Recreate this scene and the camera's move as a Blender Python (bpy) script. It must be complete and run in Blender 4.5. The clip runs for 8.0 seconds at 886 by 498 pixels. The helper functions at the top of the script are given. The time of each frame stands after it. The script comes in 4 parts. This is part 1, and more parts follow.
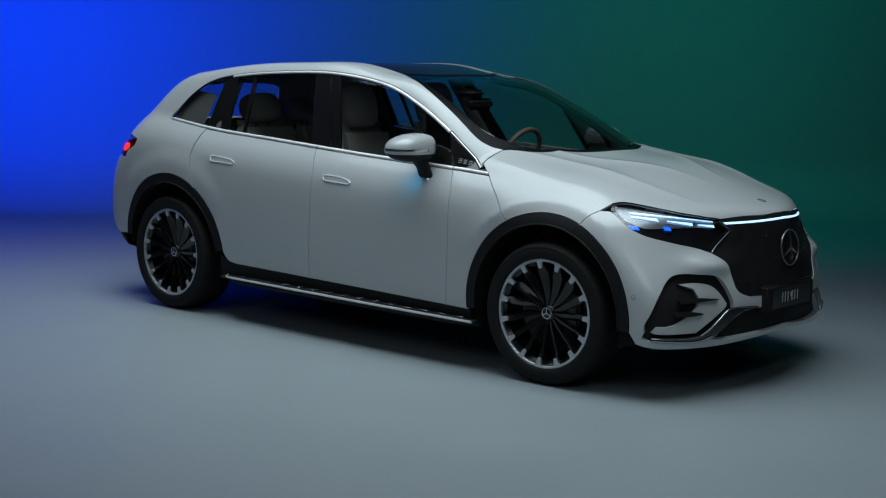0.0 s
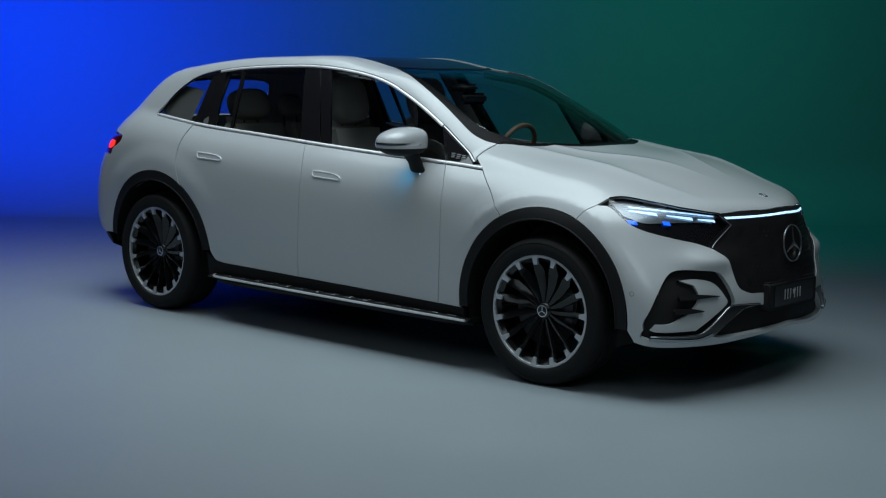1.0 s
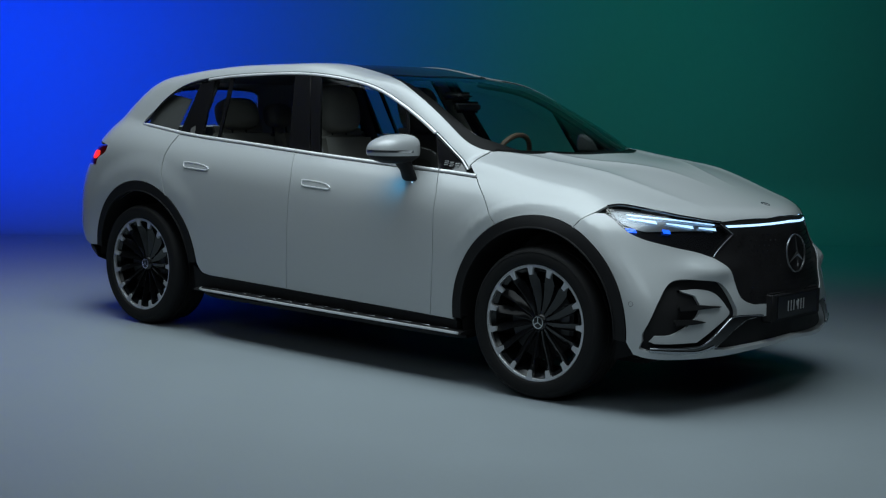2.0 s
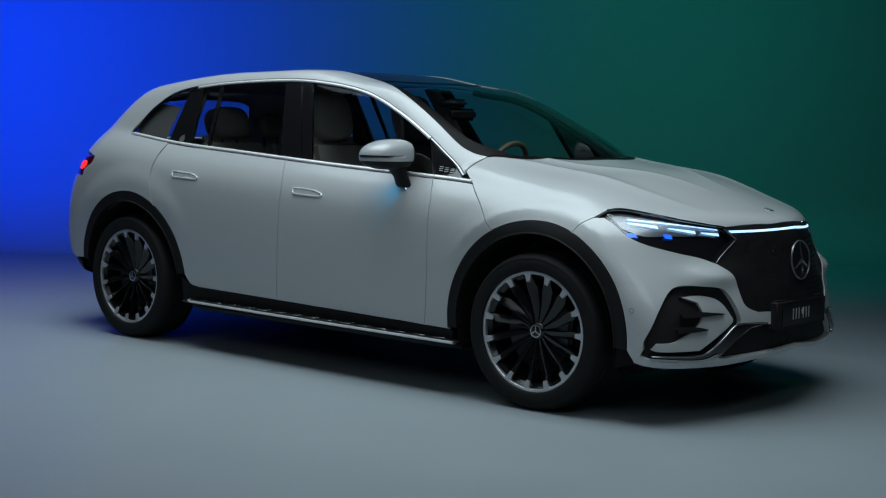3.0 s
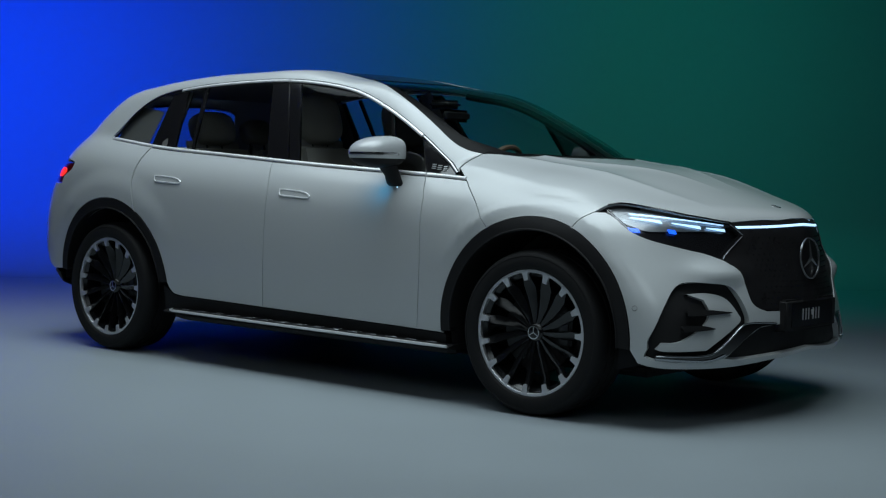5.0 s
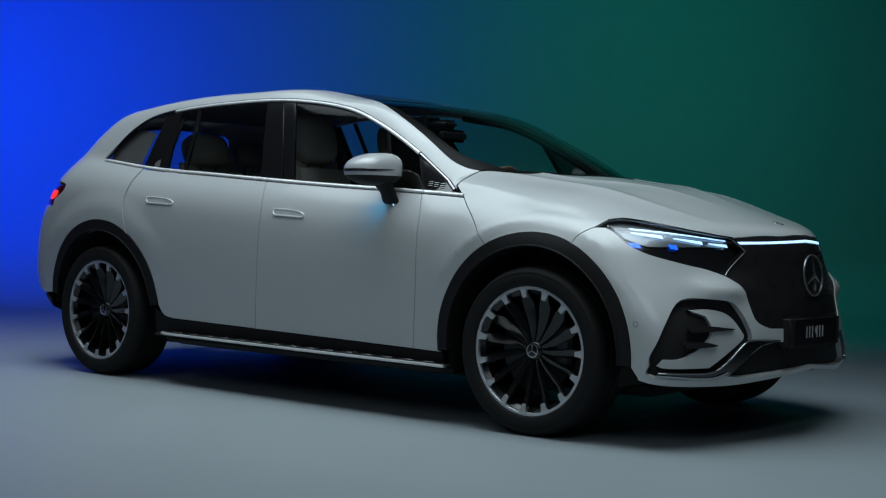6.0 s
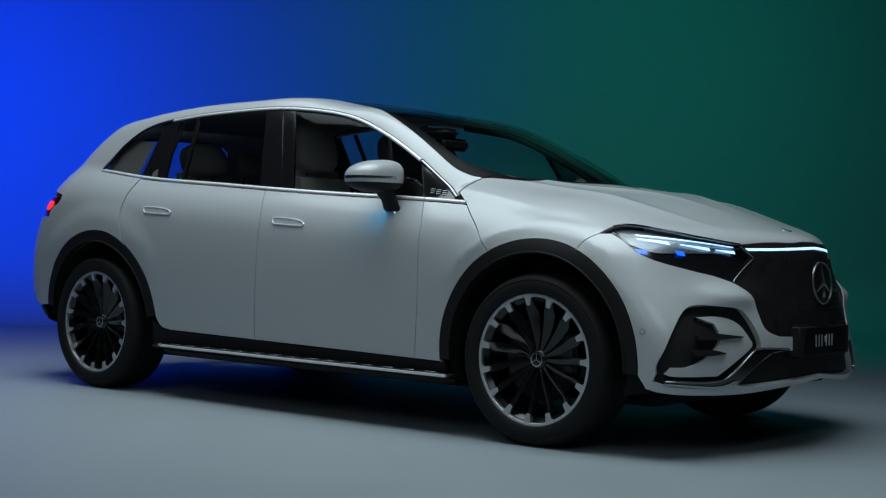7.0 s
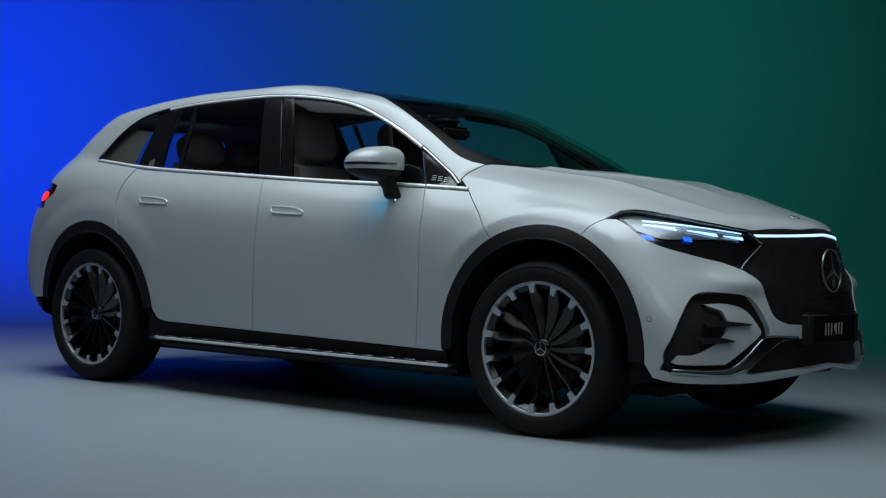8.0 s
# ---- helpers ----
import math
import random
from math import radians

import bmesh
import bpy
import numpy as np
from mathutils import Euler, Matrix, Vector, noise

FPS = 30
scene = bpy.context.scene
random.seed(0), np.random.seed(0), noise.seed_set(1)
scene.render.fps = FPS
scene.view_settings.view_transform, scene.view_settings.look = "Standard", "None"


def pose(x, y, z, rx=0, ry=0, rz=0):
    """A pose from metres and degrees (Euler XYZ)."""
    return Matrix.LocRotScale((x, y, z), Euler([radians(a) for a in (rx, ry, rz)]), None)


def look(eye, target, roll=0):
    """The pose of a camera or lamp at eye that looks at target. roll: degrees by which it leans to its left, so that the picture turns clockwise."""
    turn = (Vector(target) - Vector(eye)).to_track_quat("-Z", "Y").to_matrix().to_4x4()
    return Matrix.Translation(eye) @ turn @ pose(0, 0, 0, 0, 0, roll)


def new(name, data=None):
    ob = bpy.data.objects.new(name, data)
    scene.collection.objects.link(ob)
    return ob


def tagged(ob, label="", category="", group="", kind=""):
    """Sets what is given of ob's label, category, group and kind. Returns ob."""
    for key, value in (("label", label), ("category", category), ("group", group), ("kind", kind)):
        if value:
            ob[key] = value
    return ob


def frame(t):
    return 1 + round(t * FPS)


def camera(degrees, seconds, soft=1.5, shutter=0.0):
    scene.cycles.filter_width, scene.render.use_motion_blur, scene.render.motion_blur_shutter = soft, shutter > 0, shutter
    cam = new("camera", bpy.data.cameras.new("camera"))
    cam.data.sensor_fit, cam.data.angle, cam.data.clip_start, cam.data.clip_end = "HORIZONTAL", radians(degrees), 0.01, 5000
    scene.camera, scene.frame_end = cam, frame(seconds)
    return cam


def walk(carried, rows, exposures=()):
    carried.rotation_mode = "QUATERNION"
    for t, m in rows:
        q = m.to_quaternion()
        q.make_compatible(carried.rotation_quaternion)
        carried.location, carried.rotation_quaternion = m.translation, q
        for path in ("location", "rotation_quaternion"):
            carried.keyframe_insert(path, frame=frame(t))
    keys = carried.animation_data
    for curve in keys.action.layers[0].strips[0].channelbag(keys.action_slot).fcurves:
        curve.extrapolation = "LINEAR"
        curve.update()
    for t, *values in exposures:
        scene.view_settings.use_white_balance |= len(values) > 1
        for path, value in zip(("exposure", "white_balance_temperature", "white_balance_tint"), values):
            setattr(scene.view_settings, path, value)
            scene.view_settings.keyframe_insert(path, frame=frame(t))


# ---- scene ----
cam = camera(35.0, 8.0, soft=1.2)
PATH = [
    (0, (6.11, -6.892, 1.749), (4.8, -5.406, 1.478), 1.0),
    (0.5, (6.04, -6.788, 1.706), (4.731, -5.301, 1.439), 1.0),
    (1, (5.977, -6.727, 1.647), (4.672, -5.234, 1.39), 1.0),
    (1.5, (5.907, -6.644, 1.588), (4.604, -5.146, 1.348), 1.1),
    (3, (5.707, -6.422, 1.387), (4.41, -4.91, 1.212), 1.2),
    (3.5, (5.653, -6.349, 1.316), (4.355, -4.835, 1.155), 1.2),
    (4, (5.595, -6.31, 1.257), (4.302, -4.791, 1.11), 1.2),
    (5.5, (5.463, -6.165, 1.058), (4.176, -4.637, 0.979), 1.3),
    (6, (5.418, -6.132, 0.993), (4.134, -4.6, 0.948), 1.3),
    (6.5, (5.373, -6.091, 0.957), (4.089, -4.557, 0.932), 1.2),
    (7, (5.329, -6.058, 0.91), (4.046, -4.523, 0.9), 1.3),
    (7.5, (5.279, -6.017, 0.862), (3.998, -4.481, 0.859), 1.4),
    (8, (5.234, -5.97, 0.831), (3.954, -4.434, 0.827), 1.3),
]
walk(cam, [(t, look(eye, target, roll)) for t, eye, target, roll in PATH])

# ---- light: a dark studio, an overhead soft box, blue and green lamps on the backdrop ----
world = bpy.data.worlds.new("studio_dark")
world.use_nodes = True
scene.world = world
world.node_tree.nodes["Background"].inputs[0].default_value = (0.03, 0.035, 0.045, 1)
world.node_tree.nodes["Background"].inputs[1].default_value = 0.25


def area_lamp(name, eye, target, w, h, power, colour, spread=180):
    data = bpy.data.lights.new(name, "AREA")
    data.shape, data.size, data.size_y, data.energy, data.color = "RECTANGLE", w, h, power, colour
    data.spread = radians(spread)
    ob = new(name, data)
    ob.matrix_world = look(eye, target)
    return ob


area_lamp("overhead_softbox_light", (0.48, -1.31, 5.04), (0.48, -1.30, 0), 8.5, 2.8, 132, (0.79, 0.94, 1.0), 108)
area_lamp("side_softbox_light", (1.8, -8.0, 4.9), (0.6, -0.9, 0.3), 6.5, 2.6, 5.5, (0.80, 0.94, 1.0), 62)
area_lamp("front_softbox_light", (5.2, -3.8, 3.8), (2.0, -0.8, 0.5), 2.0, 1.4, 2.5, (0.78, 0.94, 1.0), 80)
area_lamp("blue_light", (-3.79, -4.09, 0.4), (-7.72, 1.58, 2.14), 3.6, 2.0, 310, (0.0, 0.045, 1.0), 66)
area_lamp("green_light", (1.6, 2.7, 6.2), (-2.5, 6.3, 1.8), 3.6, 1.2, 37, (0.0, 0.80, 0.60), 84)
spot = bpy.data.lights.new("mirror_lamp_light", "SPOT")
spot.energy, spot.color, spot.spot_size, spot.spot_blend, spot.shadow_soft_size = 0.36, (0.0, 0.5, 1.0), radians(100), 1.0, 0.01
new("mirror_lamp_light", spot).matrix_world = look((0.65, -0.995, 1.10), (0.54, -0.88, 0.975))
scene.view_settings.exposure = 0.0

# ---- form of the car body: x ahead, y to its left, z up, wheels on z = 0 ----
def spline(pts):
    """A natural cubic curve through a few stations, straight beyond its ends."""
    p = np.array(pts, float)
    x, y = p[:, 0], p[:, 1]
    n = len(x)
    h, a, r = np.diff(x), np.eye(n), np.zeros(n)
    for i in range(1, n - 1):
        a[i, i - 1:i + 2] = h[i - 1], 2 * (h[i - 1] + h[i]), h[i]
        r[i] = 6 * ((y[i + 1] - y[i]) / h[i] - (y[i] - y[i - 1]) / h[i - 1])
    m = np.linalg.solve(a, r)

    def value(q):
        q = np.asarray(q, float)
        i = np.clip(np.searchsorted(x, q) - 1, 0, n - 2)
        c = np.clip(q, x[0], x[-1])
        s, t, d = c - x[i], x[i + 1] - c, h[i]
        v = (m[i] * t ** 3 + m[i + 1] * s ** 3) / (6 * d) + (y[i] / d - m[i] * d / 6) * t + (y[i + 1] / d - m[i + 1] * d / 6) * s
        k0 = (y[1] - y[0]) / h[0] - h[0] * m[1] / 6
        k1 = (y[-1] - y[-2]) / h[-1] + h[-1] * m[-2] / 6
        return v + np.where(q < x[0], (q - x[0]) * k0, 0) + np.where(q > x[-1], (q - x[-1]) * k1, 0)
    return value


belt = spline([(-2.6, 1.33), (-1.724, 1.296), (-1.374, 1.254), (-0.79, 1.211), (-0.3, 1.179), (0.33, 1.143), (1.09, 1.102), (1.9, 1.012), (2.55, 0.90)])
half_width = spline([(-2.6, 0.91), (-2.2, 0.95), (-1.6, 0.974), (-0.9, 0.964), (0, 0.957), (0.9, 0.959), (1.6, 0.972), (2.0, 0.957), (2.45, 0.91)])
tuck = spline([(-0.95, 0.045), (-0.8, 0.022), (-0.6, 0.004), (-0.42, 0.0), (-0.28, 0.006), (-0.17, 0.024), (-0.09, 0.060), (-0.03, 0.105), (0.0, 0.130), (0.06, 0.158), (0.2, 0.215), (0.4, 0.31), (0.55, 0.40), (0.7, 0.50)])
cab_top = spline([(-2.4, 1.482), (-2.0, 1.5841), (-1.5, 1.6261), (-1.0, 1.686), (-0.5, 1.7039), (-0.1, 1.6918), (0.25, 1.6324), (0.55, 1.5868), (0.95, 1.4309), (1.35, 1.2244), (1.65, 0.985)])
hood_top = spline([(0.8, 1.2741), (1.1, 1.262), (1.5, 1.205), (1.8, 1.1631), (2.1, 1.076), (2.35, 1.0008), (2.48, 0.9581), (2.6, 0.8918)])
nose = spline([(0.2, 2.469), (0.28, 2.5314), (0.4, 2.5563), (0.55, 2.5599), (0.76, 2.5292), (0.92, 2.5061), (1.03, 2.4881)])
nose_sweep = spline([(0.25, 0.2682), (0.45, 0.2748), (0.62, 0.3484), (0.89, 0.5184), (1.0, 0.5732)])
crease = spline([(1.05, 0.64), (1.25, 0.578), (1.6, 0.559), (1.8, 0.548), (2.1, 0.487), (2.3, 0.435)])
inner_crease = spline([(1.3, 0.42), (1.56, 0.356), (1.72, 0.25), (1.87, 0.16), (2.05, 0.11), (2.4, 0.08)])
stern = spline([(0.25, 2.335), (0.4, 2.556), (0.7, 2.643), (0.95, 2.576), (1.08, 2.4901), (1.3, 2.2876), (1.5, 2.0941), (1.65, 1.9667)])


def soft_max(a, b, k):
    h = np.maximum(k - np.abs(a - b), 0) / k
    return np.maximum(a, b) + h ** 3 * k / 6


def form(x, y, z):
    """Below 0 inside the body, above 0 outside."""
    w = np.abs(y)
    rf, rb = np.hypot(x - 1.598, z - 0.39), np.hypot(x + 1.610, z - 0.392)
    r = np.minimum(rf, rb)
    q = np.clip((0.73 - r) / 0.13, 0, 1)
    rise = np.clip((r - 0.555) / 0.05, 0, 1) * np.clip((0.645 - r) / 0.04, 0, 1) * (rf < rb)
    flare = 0.013 * q * q * (3 - 2 * q) + 0.007 * rise
    side = w - half_width(x) - flare * np.clip((z - 0.66) / 0.22, 0, 1) + tuck(z - belt(x))
    ahead = np.clip(x + 0.9, 0, 1)
    ahead = ahead * ahead * (3 - 2 * ahead)
    cab = cab_top(x + (0.449 + 0.1686 * ahead) * w * w + 0.2061 * ahead * w ** 4) - (0.035 - 0.0541 * ahead) * w * w - 0.0294 * ahead * w ** 4
    fade, fade_in = np.clip((2.34 - x) / 0.6, 0, 1), np.clip((2.12 - x) / 0.5, 0, 1)
    da, db = w - crease(x), w - inner_crease(x)
    dome = 0.021 * fade * np.exp(-np.hypot(da, 0.004) / np.where(da < 0, 0.065, 0.055)) + 0.015 * fade_in * np.exp(-np.hypot(db, 0.004) / np.where(db < 0, 0.06, 0.05))
    hood = hood_top(x + 0.172 * w * w) - 0.118 * w * w + dome
    top = z - np.where(cab > hood, cab, hood)
    cheek = 0.045 * np.exp(-((w - 0.58) / 0.12) ** 2 - ((z - 0.70) / 0.05) ** 2)
    front = x - nose(z) - cheek + nose_sweep(z) * w ** 1.5 + 0.10 * w ** 8
    rear = -x - stern(z) + 0.255 * w * w - 0.001 * w ** 6
    over = np.clip((cab - hood) / 0.30, 0, 1)
    k = 0.21 - 0.13 * over * over * (3 - 2 * over) * np.clip((x + 2.0) / 0.6, 0, 1)
    f = soft_max(side, top * 0.93, k)
    return soft_max(soft_max(f, front * 0.92, 0.12), rear * 0.92, 0.304)


def cast(o, d, far=2.0):
    """Where rays from points o within the body leave it."""
    lo, hi = np.zeros(len(o)), np.full(len(o), far)
    for _ in range(36):
        mid = (lo + hi) / 2
        p = o + d * mid[:, None]
        inside = form(p[:, 0], p[:, 1], p[:, 2]) < 0
        lo, hi = np.where(inside, mid, lo), np.where(inside, hi, mid)
    return o + d * ((lo + hi) / 2)[:, None]


def normals_at(p):
    e = 0.004
    g = np.stack([form(*(p + e * a).T) - form(*(p - e * a).T) for a in np.eye(3)], 1)
    return g / np.linalg.norm(g, axis=1)[:, None]


def cyl_in(p):
    return np.stack([p[:, 0], 0.85 * np.arctan2(p[:, 1], p[:, 2] - 0.75)], 1)


def cyl_out(q):
    a = q[:, 1] / 0.85
    return cast(np.stack([q[:, 0], 0 * a, 0 * a + 0.75], 1), np.stack([0 * a, np.sin(a), np.cos(a)], 1))


def nose_in(p):
    return np.stack([np.arctan2(p[:, 1], p[:, 0] - 1.3), p[:, 2]], 1)


def nose_out(q):
    a = q[:, 0]
    return cast(np.stack([0 * a + 1.3, 0 * a, q[:, 1]], 1), np.stack([np.cos(a), np.sin(a), 0 * a], 1))


def tail_in(p):
    return np.stack([np.arctan2(p[:, 1], -1.3 - p[:, 0]), p[:, 2]], 1)


def tail_out(q):
    a = q[:, 0]
    return cast(np.stack([0 * a - 1.3, 0 * a, q[:, 1]], 1), np.stack([-np.cos(a), np.sin(a), 0 * a], 1))


DOMAIN = {"cyl": (cyl_in, cyl_out), "nose": (nose_in, nose_out), "tail": (tail_in, tail_out)}


def on_side(pts, s=-1):
    """Points of the body seen from the side: (x, z)."""
    p = np.array(pts, float)
    o = np.stack([p[:, 0], 0 * p[:, 0], p[:, 1]], 1)
    return cast(o, np.tile((0.0, s, 0.0), (len(p), 1)))


def on_top(pts):
    """Points of the body seen from above: (x, y)."""
    p = np.array(pts, float)
    o = np.stack([p[:, 0], p[:, 1], 0 * p[:, 0] + 0.7], 1)
    return cast(o, np.tile((0.0, 0.0, 1.0), (len(p), 1)))


def on_front(pts):
    """Points of the body seen from ahead: (y, z)."""
    p = np.array(pts, float)
    o = np.stack([0 * p[:, 0] + 1.0, p[:, 0], p[:, 1]], 1)
    return cast(o, np.tile((1.0, 0.0, 0.0), (len(p), 1)))



# ---- materials ----
def material(name, colour, rough=0.5, metal=0.0, coat=0.0, coat_rough=0.04, grain=0.0, scale=40.0, bump=0.0, vary=0.06, spec=0.5, emit=None, power=0.0, glass=0.0):
    m = bpy.data.materials.new(name)
    m.use_nodes = True
    t = m.node_tree
    b = t.nodes["Principled BSDF"]
    b.inputs["Base Color"].default_value = (*colour, 1)
    b.inputs["Roughness"].default_value = rough
    b.inputs["Metallic"].default_value = metal
    b.inputs["Specular IOR Level"].default_value = spec
    b.inputs["Coat Weight"].default_value = coat
    b.inputs["Coat Roughness"].default_value = coat_rough
    b.inputs["Transmission Weight"].default_value = glass
    if emit:
        b.inputs["Emission Color"].default_value = (*emit, 1)
        b.inputs["Emission Strength"].default_value = power
    if grain or bump:
        geo = t.nodes.new("ShaderNodeTexCoord")
        big, fine = t.nodes.new("ShaderNodeTexNoise"), t.nodes.new("ShaderNodeTexNoise")
        big.inputs["Scale"].default_value, fine.inputs["Scale"].default_value = scale * 0.06, scale
        big.inputs["Detail"].default_value = 4
        add = t.nodes.new("ShaderNodeMath")
        add.operation = "ADD"
        for k, n in enumerate((big, fine)):
            t.links.new(geo.outputs["Object"], n.inputs["Vector"])
            t.links.new(n.outputs["Fac"], add.inputs[k])
        if grain:
            ramp = t.nodes.new("ShaderNodeMapRange")
            ramp.inputs["From Min"].default_value, ramp.inputs["From Max"].default_value = 0.6, 1.4
            ramp.inputs["To Min"].default_value, ramp.inputs["To Max"].default_value = 1 - grain, 1 + grain
            mix = t.nodes.new("ShaderNodeVectorMath")
            mix.operation = "SCALE"
            mix.inputs[0].default_value = colour
            t.links.new(add.outputs[0], ramp.inputs["Value"])
            t.links.new(ramp.outputs[0], mix.inputs["Scale"])
            t.links.new(mix.outputs[0], b.inputs["Base Color"])
            rr = t.nodes.new("ShaderNodeMapRange")
            rr.inputs["From Min"].default_value, rr.inputs["From Max"].default_value = 0.6, 1.4
            rr.inputs["To Min"].default_value, rr.inputs["To Max"].default_value = max(rough - vary, 0), min(rough + vary, 1)
            t.links.new(add.outputs[0], rr.inputs["Value"])
            t.links.new(rr.outputs[0], b.inputs["Roughness"])
        if bump:
            bp = t.nodes.new("ShaderNodeBump")
            bp.inputs["Strength"].default_value, bp.inputs["Distance"].default_value = bump, 0.002
            t.links.new(fine.outputs["Fac"], bp.inputs["Height"])
            t.links.new(bp.outputs[0], b.inputs["Normal"])
    return m


PAINT = material("white_paint", (0.55, 0.568, 0.575), 0.50, 0.08, 1.0, 0.15, grain=0.012, scale=900, vary=0.02, spec=0.2)
BLACK = material("black_plastic", (0.0115, 0.0110, 0.0118), 0.62, grain=0.15, scale=300, bump=0.25, spec=0.25)
GLOSS = material("gloss_black", (0.011, 0.0105, 0.0115), 0.14, coat=0.6)
CHROME = material("chrome", (0.82, 0.83, 0.84), 0.20, 1.0)
RUBBER = material("tyre_rubber", (0.0105, 0.0102, 0.0108), 0.7, grain=0.2, scale=120, bump=0.3, spec=0.25)
ALLOY = material("machined_alloy", (0.72, 0.72, 0.75), 0.50, 0.85, grain=0.05, scale=200)
WHEEL_BLACK = material("wheel_black", (0.010, 0.010, 0.011), 0.16, spec=0.5)
STEEL = material("brake_steel", (0.07, 0.07, 0.072), 0.45, 1.0, grain=0.1, scale=120)
FLOOR = material("studio_floor_paint", (0.265, 0.302, 0.325), 0.60, grain=0.05, scale=30, bump=0.05)
WALL = material("backdrop_paint", (0.258, 0.288, 0.31), 0.7, grain=0.03, scale=14)
DARK = material("grey_wall_paint", (0.16, 0.163, 0.17), 0.9, grain=0.1, scale=20)


def tinted_glass(name, colour, rough=0.02):
    """Thin tinted glass: it mirrors by its angle and lets the rest through, coloured."""
    m = bpy.data.materials.new(name)
    m.use_nodes = True
    t = m.node_tree
    t.nodes.remove(t.nodes["Principled BSDF"])
    clear, gloss, mix = t.nodes.new("ShaderNodeBsdfTransparent"), t.nodes.new("ShaderNodeBsdfGlossy"), t.nodes.new("ShaderNodeMixShader")
    lw, power, amount = t.nodes.new("ShaderNodeLayerWeight"), t.nodes.new("ShaderNodeMath"), t.nodes.new("ShaderNodeMath")
    lw.inputs["Blend"].default_value = 0.5
    power.operation, amount.operation = "POWER", "MULTIPLY_ADD"
    power.inputs[1].default_value = 5
    amount.inputs[1].default_value, amount.inputs[2].default_value = 0.9, 0.05
    clear.inputs[0].default_value = (*colour, 1)
    gloss.inputs["Roughness"].default_value = rough
    t.links.new(lw.outputs["Facing"], power.inputs[0])
    t.links.new(power.outputs[0], amount.inputs[0])
    t.links.new(amount.outputs[0], mix.inputs[0])
    t.links.new(clear.outputs[0], mix.inputs[1])
    t.links.new(gloss.outputs[0], mix.inputs[2])
    t.links.new(mix.outputs[0], t.nodes["Material Output"].inputs[0])
    return m


SIDE_GLASS = tinted_glass("side_glass", (0.72, 0.76, 0.75))
DARK_GLASS = tinted_glass("dark_quarter_glass", (0.16, 0.17, 0.17))
SCREEN_GLASS = tinted_glass("windscreen_glass", (0.70, 0.78, 0.76))
LAMP_GLASS = tinted_glass("lamp_glass", (0.9, 0.92, 0.95))


# ---- building helpers ----
def part(name, bm, mat, parent=None, label="", smooth=40):
    """Links a bmesh as one mesh object under a thing or a part."""
    me = bpy.data.meshes.new(name)
    bmesh.ops.recalc_face_normals(bm, faces=bm.faces)
    bm.to_mesh(me)
    bm.free()
    me.materials.append(mat)
    if smooth:
        me.shade_smooth()
        me.set_sharp_from_angle(angle=radians(smooth))
    ob = new(name, me)
    ob.parent = parent
    return tagged(ob, label)


def thing(name, label, category, group="", kind=""):
    ob = new(name)
    return tagged(ob, label, category, group, kind)


def smooth_line(pts, step=0.02, closed=False):
    """A smooth line through a few points, sampled evenly."""
    p = np.array(pts, float)
    if len(p) == 2:
        n = max(2, int(np.linalg.norm(p[1] - p[0]) / step) + 1)
        return p[0] + (p[1] - p[0]) * np.linspace(0, 1, n)[:, None]
    if closed:
        q = np.vstack([p[-1], p, p[0], p[1]])
    else:
        q = np.vstack([2 * p[0] - p[1], p, 2 * p[-1] - p[-2]])
    out = []
    for i in range(1, len(q) - 2):
        a, b, c, d = q[i - 1:i + 3]
        n = max(2, int(np.linalg.norm(c - b) / step) + 1)
        t = np.linspace(0, 1, n, endpoint=False)[:, None]
        out.append(0.5 * (2 * b + (c - a) * t + (2 * a - 5 * b + 4 * c - d) * t ** 2 + (3 * b - a - 3 * c + d) * t ** 3))
    if not closed:
        out.append(q[-2][None])
    return np.vstack(out)


def arc(cx, cz, r, a0, a1, n=40):
    a = np.radians(np.linspace(a0, a1, n))
    return np.stack([cx + r * np.cos(a), cz + r * np.sin(a)], 1)


def side_line(pts, step=0.02):
    return on_side(smooth_line(pts, step))


def top_line(pts, step=0.02):
    return on_top(smooth_line(pts, step))


def front_line(pts, step=0.02):
    return on_front(smooth_line(pts, step))


def mirrored(p):
    return p * np.array((1, -1, 1.0))


def whole(half):
    """The outline of a panel that lies across the middle, from its right half, which begins and ends at y = 0."""
    return np.vstack([half, mirrored(half)[::-1][1:-1]])


def inside(poly, q):
    x, y = q[:, 0], q[:, 1]
    c = np.zeros(len(q), bool)
    for (x0, y0), (x1, y1) in zip(poly, np.roll(poly, -1, 0)):
        if y0 != y1:
            c ^= ((y0 > y) != (y1 > y)) & (x < (x1 - x0) * (y - y0) / (y1 - y0) + x0)
    return c


def inset(poly, d):
    a, b = poly - np.roll(poly, 1, 0), np.roll(poly, -1, 0) - poly
    t = a / (np.linalg.norm(a, axis=1)[:, None] + 1e-9) + b / (np.linalg.norm(b, axis=1)[:, None] + 1e-9)
    n = np.stack([-t[:, 1], t[:, 0]], 1) / (np.linalg.norm(t, axis=1)[:, None] + 1e-9)
    area = np.sum(poly[:, 0] * np.roll(poly[:, 1], -1) - np.roll(poly[:, 0], -1) * poly[:, 1])
    return poly + n * d * (1 if area > 0 else -1)


def thin(poly, least):
    keep = [poly[0]]
    for p in poly[1:]:
        if np.linalg.norm(p - keep[-1]) > least:
            keep.append(p)
    while np.linalg.norm(keep[-1] - keep[0]) < least:
        keep.pop()
    return np.array(keep)


